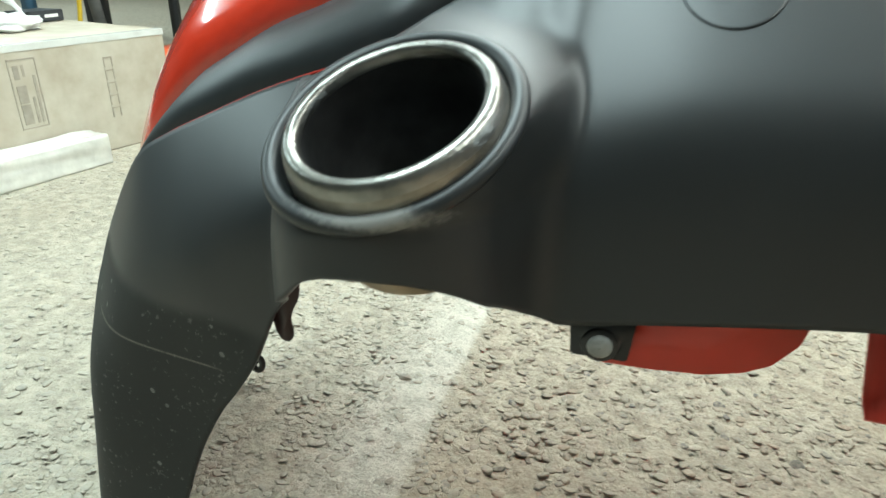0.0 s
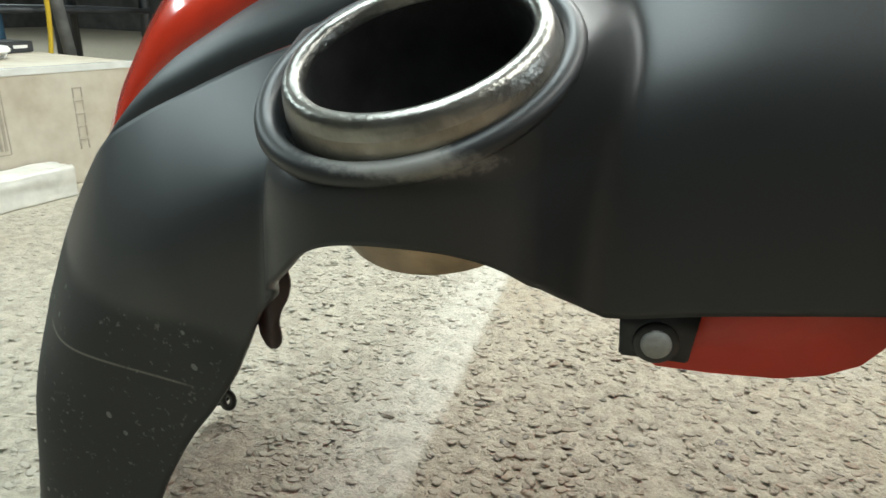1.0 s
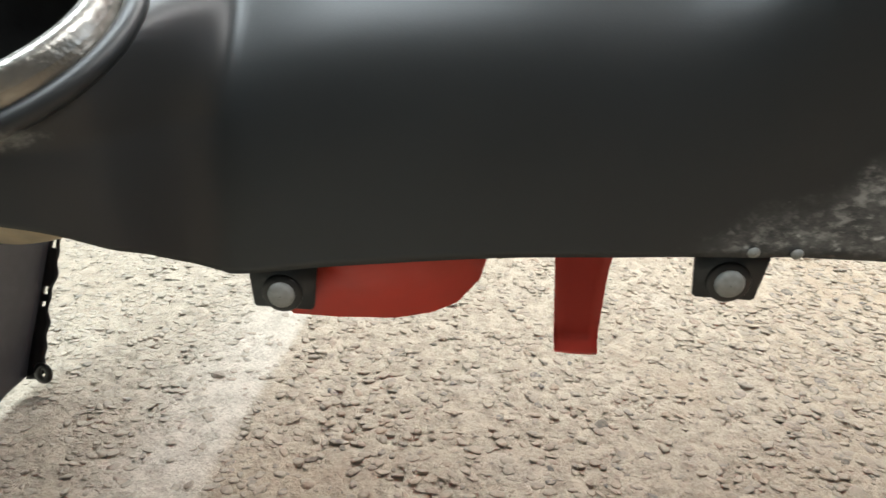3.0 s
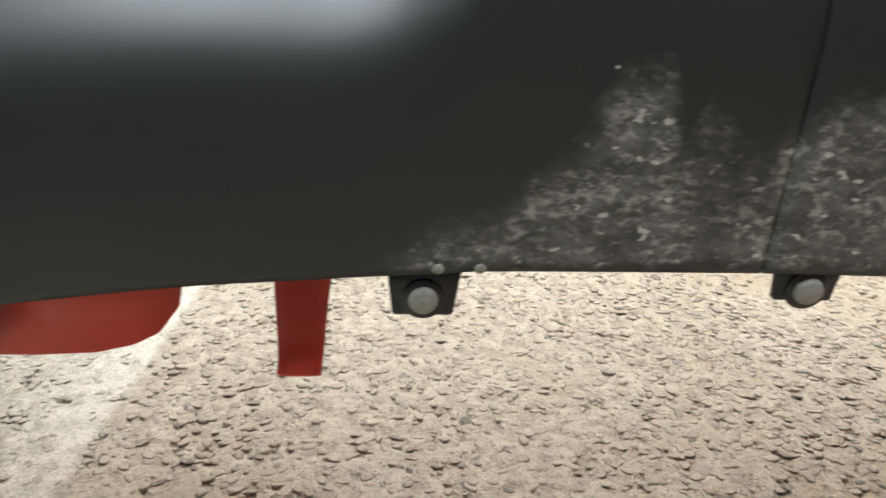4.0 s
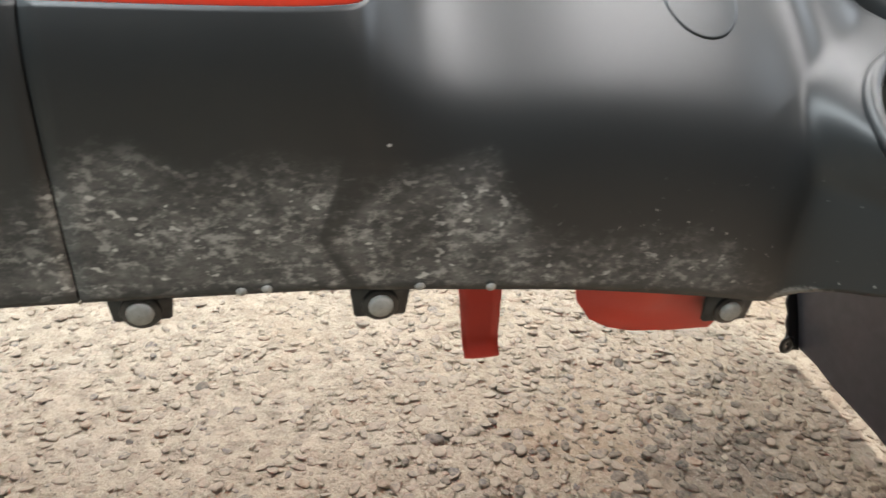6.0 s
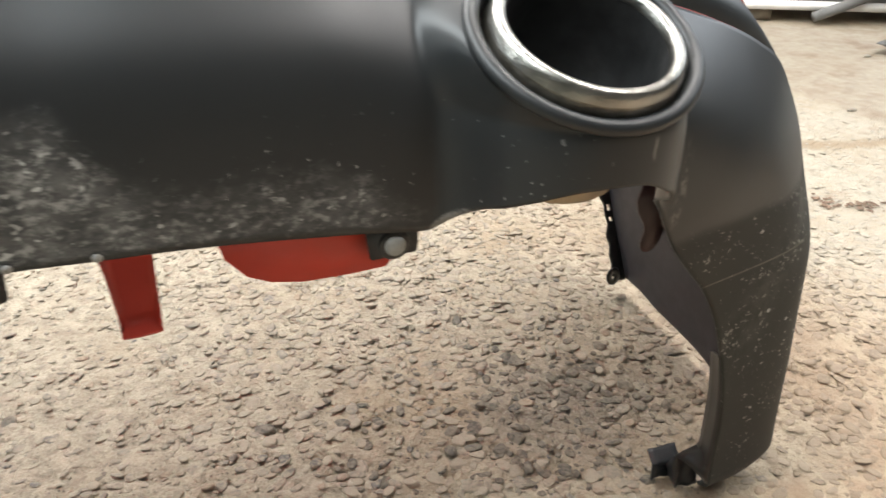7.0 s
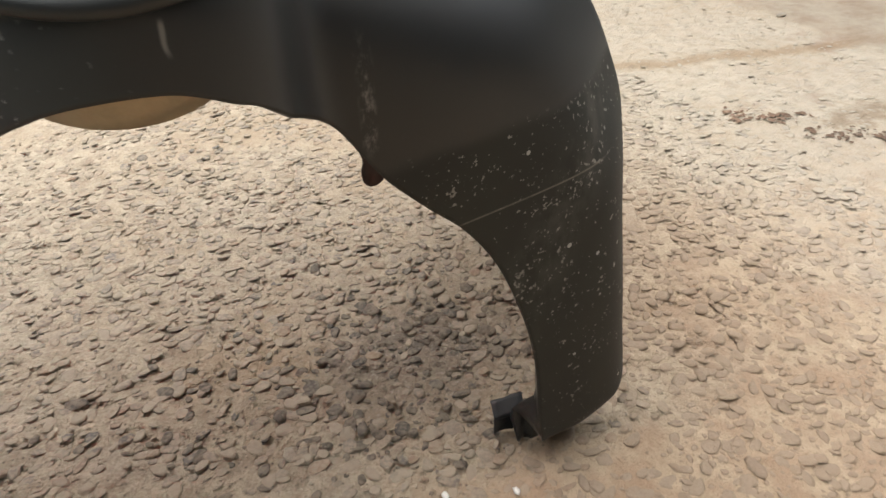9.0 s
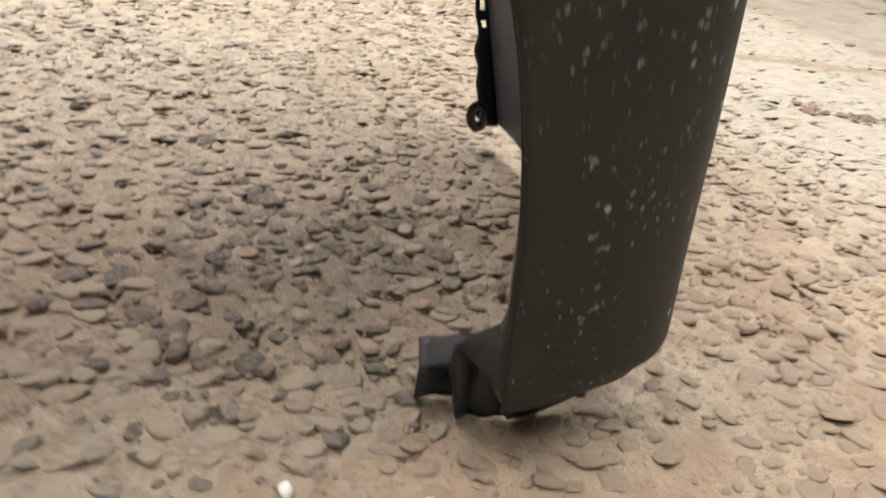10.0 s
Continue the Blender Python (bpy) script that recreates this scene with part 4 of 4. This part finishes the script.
packet_at = pose(-1.715, 1.215, 0, 0, 0, math.degrees(math.atan2(-0.07, 0.32)))
packet = thing("packet", "foam block wrapped in clear plastic on the floor", "packet")
bm = box_bm(-0.10, 0.0, -0.80, 0.0, 0.003, 0.085, 0.0)
bmesh.ops.subdivide_edges(bm, edges=bm.edges[:], cuts=14, use_grid_fill=True)
for v in bm.verts:
    k = noise.noise(v.co * 22) * 0.006 + noise.noise(v.co * 60) * 0.003
    v.co += Vector((k, k * 0.5, k if v.co.z > 0.02 else 0))
bm.transform(packet_at)
part("film", bm, FOAM, packet, "crinkled clear plastic film")
part("foam_block", box_bm(-0.092, -0.012, -0.78, -0.014, 0.004, 0.074, 0.003, packet_at), WHITE, packet, "white foam block", False)

can = thing("fuel_can", "orange plastic fuel can behind the carton", "fuel can")
part("can_body", box_bm(-2.12, -1.93, 1.86, 2.06, 0.002, 0.215, 0.025), ORANGE, can)
part("can_handle", tube_bm(spline([(-1.95, 1.90, 0.215), (-1.95, 1.905, 0.262), (-1.95, 1.94, 0.272), (-1.95, 2.02, 0.272), (-1.95, 2.05, 0.215)], 5), 0.011, 10), ORANGE, can, "moulded orange handle")

small = thing("small_box", "small black box with white lettering bars on the carton", "box")
part("box_body", box_bm(-2.30, -2.20, 1.50, 1.64, 0.3375, 0.372, 0.002), DARK, small, smooth=False)
for y0, y1 in ((1.515, 1.54), (1.56, 1.615)):
    part("print_bar", box_bm(-2.1998, -2.1985, y0, y1, 0.350, 0.360, 0), WHITE, small, "white print bar", False)
wrap = thing("crumpled_wrap", "crumpled white plastic wrap lying on the carton", "plastic wrap")
bm = bmesh.new()
bmesh.ops.create_icosphere(bm, subdivisions=4, radius=1)
for v in bm.verts:
    k = 1 + 0.45 * noise.noise(v.co * 2.3) + 0.2 * noise.noise(v.co * 6)
    v.co = Vector((-2.12 + v.co.x * k * 0.07, 1.33 + v.co.y * k * 0.10, max(0.3375, 0.35 + v.co.z * k * 0.035)))
part("wrap_body", bm, WHITE, wrap)
part("wrap_twist", tube_bm(spline([(-2.12, 1.385, 0.35), (-2.12, 1.395, 0.385), (-2.13, 1.385, 0.41), (-2.15, 1.38, 0.425)], 4), [0.012, 0.012, 0.011, 0.010, 0.008, 0.008, 0.007, 0.008, 0.010, 0.012, 0.013, 0.014, 0.014], 8), WHITE, wrap)

rack = thing("storage_rack", "dark metal storage rack against the wall", "rack")
for x, y, mat, lab in ((-3.2, 2.45, BLUE, "blue painted post"), (-3.2, 2.85, DARK, ""), (-3.2, 3.55, DARK, ""), (-3.75, 2.45, BLUE, "blue painted post"), (-3.75, 3.55, DARK, "")):
    part("post", box_bm(x - 0.025, x + 0.025, y - 0.025, y + 0.025, 0.002, 1.1, 0.003), mat, rack, lab)
for z in (0.42, 0.75, 1.06):
    part("shelf", box_bm(-3.78, -3.17, 2.40, 3.60, z, z + 0.03, 0.003), DARK, rack)
pipe = thing("grey_pipe", "grey plastic pipe leaning on the rack", "pipe")
part("pipe_body", tube_bm([(-3.02, 2.72, 0.03), (-3.10, 2.62, 1.3)], 0.03, 14), GREY, pipe)
hose = thing("air_hose", "yellow air hose hanging to the floor", "hose")
part("hose_body", tube_bm(spline([(-3.02, 2.50, 1.105), (-2.97, 2.53, 1.05), (-2.94, 2.51, 0.5), (-2.95, 2.48, 0.2), (-2.98, 2.40, 0.02), (-3.1, 2.2, 0.015)], 8), 0.011, 10), YELLOW, hose)
bottle = thing("bottle", "grey bottle standing on the floor by the rack", "bottle")
part("bottle_body", revolve_bm([(0.001, 0.0), (0.06, 0.0), (0.065, 0.02), (0.065, 0.20), (0.03, 0.25), (0.022, 0.26)], (-2.55, 2.85, 0.002), (0, 0, 1), 24), GREY, bottle)
part("cap", revolve_bm([(0.024, 0.26), (0.026, 0.262), (0.026, 0.285), (0.001, 0.287)], (-2.55, 2.85, 0.002), (0, 0, 1), 20), DARK, bottle)

# ---- right background: tray, boards, orange trolley ----
tray_at = pose(2.607, 1.288, 0, 0, 0, -72.9)
tray = thing("drip_tray", "black tray holding crumpled silver foil on the floor", "tray")
bm = box_bm(0, 0.75, 0, 0.55, 0.004, 0.034, 0.004)
for v in bm.verts:
    flare = 0.05 * (v.co.z - 0.004) / 0.03
    v.co.x += flare if v.co.x > 0.37 else -flare
    v.co.y += flare if v.co.y > 0.27 else -flare
bm.transform(tray_at)
part("tray_body", bm, DARK, tray)
for x0, x1, y0, y1 in ((-0.058, 0.808, -0.058, -0.040), (-0.058, 0.808, 0.590, 0.608), (-0.058, -0.040, -0.0395, 0.5895), (0.790, 0.808, -0.0395, 0.5895)):
    part("tray_rim", box_bm(x0, x1, y0, y1, 0.0342, 0.0395, 0.001, tray_at), GREY, tray, "pale edge of the tray")
bm = bmesh.new()
bmesh.ops.create_grid(bm, x_segments=60, y_segments=46, size=0.5)
for v in bm.verts:
    x, y = v.co.x, v.co.y
    edge = smoothstep(0.5, 0.40, max(abs(x), abs(y)))
    v.co = Vector((0.375 + x * 0.80, 0.275 + y * 0.60, 0.040 + edge * (0.012 + 0.055 * abs(noise.noise(Vector((x * 8, y * 8, 0)))) + 0.010 * noise.noise(v.co * 22))))
bm.transform(tray_at)
part("foil", bm, FOIL, tray, "crumpled silver foil sheet", False)
pile_at = pose(2.42, 1.94, 0, 0, 0, -30)
pile = thing("board_pile", "pale boards stacked on blocks beside the wall", "boards")
part("block", box_bm(0.1, 0.2, 0.06, 0.4, 0.002, 0.05, 0.003, pile_at), WOOD, pile)
part("block", box_bm(1.1, 1.2, 0.06, 0.4, 0.002, 0.05, 0.003, pile_at), WOOD, pile)
part("board", box_bm(-0.3, 1.6, 0.03, 0.5, 0.0505, 0.085, 0.003, pile_at), WHITE, pile, "white board")
part("board", box_bm(-0.25, 1.5, 0.05, 0.5, 0.0855, 0.12, 0.003, pile_at), GREY, pile, "grey board")
cloth = thing("grey_rag", "twisted grey rag lying over the boards", "rag")
bm = tube_bm(spline([(0.35, 0.0, 0.03), (0.45, 0.01, 0.07), (0.60, 0.02, 0.125), (0.80, 0.02, 0.10), (1.0, 0.03, 0.14), (1.3, 0.03, 0.13)], 6), 0.022, 10)
bm.transform(pile_at)
part("rag_body", bm, GREY, cloth)

trolley = thing("trolley", "low orange trolley with black feet on the floor", "trolley")
trolley_at = pose(0.30, 1.40, 0, 0, 0, 14)
part("deck", box_bm(-0.55, 0.27, 0.02, 0.42, 0.035, 0.11, 0.012, trolley_at), ORANGE, trolley)
for x, y in ((0.03, 0.0), (0.24, 0.03), (-0.5, 0.0), (0.24, 0.37), (-0.5, 0.37)):
    part("foot", box_bm(x - 0.035, x + 0.035, y - 0.02, y + 0.035, 0.002, 0.09, 0.008, trolley_at), DARK, trolley, "black rubber foot")

# ---- loose bits on the floor ----
bits = bmesh.new()
prng = random.Random(4)
for k in range(150):
    along = prng.random()
    cx, cy = (1.375 + 0.10 * along, 0.535 - 0.075 * along) if k < 85 else (1.455 + 0.12 * along, 0.405 - 0.085 * along)
    x, y, r = prng.gauss(cx, 0.022), prng.gauss(cy, 0.014), 0.002 + 0.009 * prng.random() ** 2.0
    a0, slim, turn_by = prng.uniform(0, 6.28), prng.uniform(0.3, 0.8), prng.uniform(0, 3.14)
    ring = []
    for q in (0, 0.9, 1.8, 2.6, 3.5, 4.4, 5.4):
        u, v = r * prng.uniform(0.5, 1.3) * math.cos(a0 + q), r * slim * prng.uniform(0.5, 1.3) * math.sin(a0 + q)
        ring.append(bits.verts.new((x + u * math.cos(turn_by) - v * math.sin(turn_by), y + u * math.sin(turn_by) + v * math.cos(turn_by), 0.0015)))
    tip_at = bits.verts.new((x, y, 0.002 + r * 0.22))
    for q in range(7):
        bits.faces.new((ring[q], ring[(q + 1) % 7], tip_at))
flakes = finish("rust_flakes", bits, RUST, False)
tagged(flakes, "scattered dark rusty flakes on the open floor", "debris", kind="stuff")
for x, y, w in ((1.925, 0.908, 0.014), (2.475, 1.304, 0.016), (-0.576, 0.480, 0.010)):
    lump = thing("loose_stone", "small dark stone chip lying loose on the floor", "stone", group="loose stones on the floor")
    bm = bmesh.new()
    bmesh.ops.create_icosphere(bm, subdivisions=2, radius=1)
    for v in bm.verts:
        k = 1 + 0.4 * noise.noise(v.co * 1.7 + Vector((x * 30, 0, 0)))
        v.co = Vector((x + v.co.x * w * k, y + v.co.y * w * k * 0.6, max(0.001, 0.003 + v.co.z * w * 0.4 * k)))
    part("stone_body", bm, DARK_STONE, lump, smooth=False)
for x, y, w in ((0.5505, 0.0435, 0.0062), (0.6122, 0.0192, 0.0058), (0.665, -0.045, 0.0032)):
    chip = thing("paint_chip", "small white paint chip lying on the floor", "paint chip", group="paint chips on the floor")
    bm = bmesh.new()
    bmesh.ops.create_icosphere(bm, subdivisions=2, radius=1)
    for v in bm.verts:
        k = 1 + 0.3 * noise.noise(v.co * 2 + Vector((x * 40, 0, 0)))
        v.co = Vector((x + v.co.x * w * 0.55 * k, y + v.co.y * w * k * 0.8, max(0.0015, 0.003 + v.co.z * w * 0.3)))
    part("chip_body", bm, WHITE, chip)

# ---- pebbles ----
def stone_mesh(seg, rng):
    """A water-worn, half-buried pebble: a rounded uneven outline, steep shoulders and a nearly flat top."""
    v, f = [], []
    p2, p3, p5 = rng.uniform(0, 6.28, 3)
    s2, s3, s5 = rng.uniform(0.0, 0.10), rng.uniform(0.02, 0.09), rng.uniform(0.0, 0.05)
    slim = rng.uniform(0.52, 0.85)
    off = rng.normal(0, 0.08, 2)
    lean = rng.normal(0, 0.30, 2)
    levels = ((1.06, -1.0), (1.0, 0.05), (0.87, 0.72), (0.52, 0.92))
    for lev, (r, h) in enumerate(levels):
        for k in range(seg):
            a = 2 * math.pi * k / seg
            q = r * (1 + s2 * math.cos(2 * a + p2) + s3 * math.cos(3 * a + p3) + s5 * math.cos(5 * a + p5)) * (1 + rng.normal(0, 0.075))
            x, y = q * math.cos(a) + off[0] * lev * 0.4, slim * q * math.sin(a) + off[1] * lev * 0.4
            v.append((x, y, h + (lean[0] * x + lean[1] * y + rng.normal(0, 0.09)) * min(lev, 2) * 0.6))
    v.append((off[0], off[1], 1.0))
    n = len(levels)
    for lev in range(n - 1):
        for k in range(seg):
            a, b = lev * seg + k, lev * seg + (k + 1) % seg
            f.append((a, b, b + seg, a + seg))
    for k in range(seg):
        f.append(((n - 1) * seg + k, (n - 1) * seg + (k + 1) % seg, n * seg))
    return np.array(v), f


rng = np.random.default_rng(7)
shapes = [stone_mesh(10, rng) for _ in range(28)]
NEAR = (0.40, 0.86, -0.06, 0.26)
verts, faces, count, tint = [], [], 0, []
near = []


def scatter(x0, x1, y0, y1, cell, keep, small, large):
    out = []
    for gx in np.arange(x0, x1, cell):
        for gy in np.arange(y0, y1, cell):
            if rng.random() > keep:
                continue
            x, y = gx + rng.uniform(-0.42, 0.42) * cell, gy + rng.uniform(-0.42, 0.42) * cell
            d = x - JOINT(y)
            if rng.random() < 0.55 * smoothstep(0.60, 0.76, float(value_noise(np.array(x), np.array(y), 26, 7))):
                continue
            if -0.11 < d < 0.004 and rng.random() < 0.75 * smoothstep(-0.11, -0.04, d):
                continue
            a = small + (large - small) * rng.random() ** 1.45
            out.append((x, y, a))
    return out


stones = scatter(-1.0, -0.5, -0.2, 1.1, 0.0108, 0.90, 0.0030, 0.0082) + scatter(-0.5, 0.2, -0.2, 1.1, 0.0125, 0.80, 0.0030, 0.0098)
stones += scatter(0.2, 1.35, -0.2, 1.1, 0.0136, 0.94, 0.0042, 0.0118) + scatter(1.35, 1.9, -0.2, 1.1, 0.02, 0.6, 0.003, 0.009)
stones += scatter(0.1, 1.2, -0.12, 0.72, 0.0088, 0.62, 0.0014, 0.0034)
stones += scatter(-2.3, -1.0, 0.0, 1.6, 0.02, 0.75, 0.004, 0.010) + scatter(-1.0, 2.0, 1.1, 2.6, 0.022, 0.7, 0.005, 0.011)
wear = worn(np.array([q[0] for q in stones]), np.array([q[1] for q in stones])).tolist()
for (x, y, a), smooth_here in zip(stones, wear):
    sh, fc = shapes[rng.integers(len(shapes))]
    ang, tx, ty = rng.uniform(0, 6.28), rng.normal(0, 0.09), rng.normal(0.05, 0.09)
    hgt = a * rng.uniform(0.10, 0.28) * (0.62 + 0.14 * smoothstep(0.2, 0.55, x) + 0.16 * smoothstep(-0.15, -0.35, x)) * (0.85 + 0.15 * smoothstep(-0.6, -0.4, x)) * (1 - 0.8 * smooth_here)
    hgt *= 1 - 0.5 * smoothstep(0.95, 1.3, x)
    hgt *= 1 + 0.12 * math.exp(-((x - 0.58) / 0.22) ** 2 - ((y - 0.20) / 0.14) ** 2)
    ca, sa = math.cos(ang), math.sin(ang)
    dip = rng.normal(0.13, 0.09)
    tx, ty = tx - dip * sa, ty - dip * ca
    # more dark stones behind the foot, partly standing in for the bumper's shadow
    darkened = rng.random() < math.exp(-((x - 0.60) / 0.18) ** 2 - ((y - 0.225) / 0.12) ** 2) * 0.85 + 0.015
    if NEAR[0] < x < NEAR[1] and NEAR[2] < y < NEAR[3] and len(near) < 300 and a > 0.0052:
        near.append((x, y, a, ang, tx, ty, hgt, darkened))
        continue
    p = sh * (a, a, hgt)
    q = np.stack([ca * p[:, 0] - sa * p[:, 1] + x, sa * p[:, 0] + ca * p[:, 1] + y, p[:, 2] + tx * p[:, 0] + ty * p[:, 1] + floor_height(x, y)], 1)
    verts.append(q)
    faces += [tuple(i + count for i in f) for f in fc]
    tint += [int(darkened)] * len(fc)
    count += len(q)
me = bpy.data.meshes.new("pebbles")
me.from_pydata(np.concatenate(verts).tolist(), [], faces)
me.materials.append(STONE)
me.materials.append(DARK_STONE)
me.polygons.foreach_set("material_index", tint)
me.polygons.foreach_set("use_smooth", [True] * len(me.polygons))
bed = new("pebbles", me)
bed.parent = floor
tagged(bed, kind="stuff")
shared = {}
for mat in (STONE, DARK_STONE):
    for k, (sh, fc) in enumerate(shapes):
        m = bpy.data.meshes.new("pebble")
        m.from_pydata(sh.tolist(), [], fc)
        m.materials.append(mat)
        m.polygons.foreach_set("use_smooth", [True] * len(m.polygons))
        shared[mat is DARK_STONE, k] = m
for k, (x, y, a, ang, tx, ty, hgt, darkened) in enumerate(near):
    ob = new("pebble", shared[bool(darkened), k % len(shapes)])
    ob.matrix_world = Matrix.LocRotScale((x, y, floor_height(x, y)), Euler((ty, -tx, ang)), (a, a, hgt))
    ob.parent = floor
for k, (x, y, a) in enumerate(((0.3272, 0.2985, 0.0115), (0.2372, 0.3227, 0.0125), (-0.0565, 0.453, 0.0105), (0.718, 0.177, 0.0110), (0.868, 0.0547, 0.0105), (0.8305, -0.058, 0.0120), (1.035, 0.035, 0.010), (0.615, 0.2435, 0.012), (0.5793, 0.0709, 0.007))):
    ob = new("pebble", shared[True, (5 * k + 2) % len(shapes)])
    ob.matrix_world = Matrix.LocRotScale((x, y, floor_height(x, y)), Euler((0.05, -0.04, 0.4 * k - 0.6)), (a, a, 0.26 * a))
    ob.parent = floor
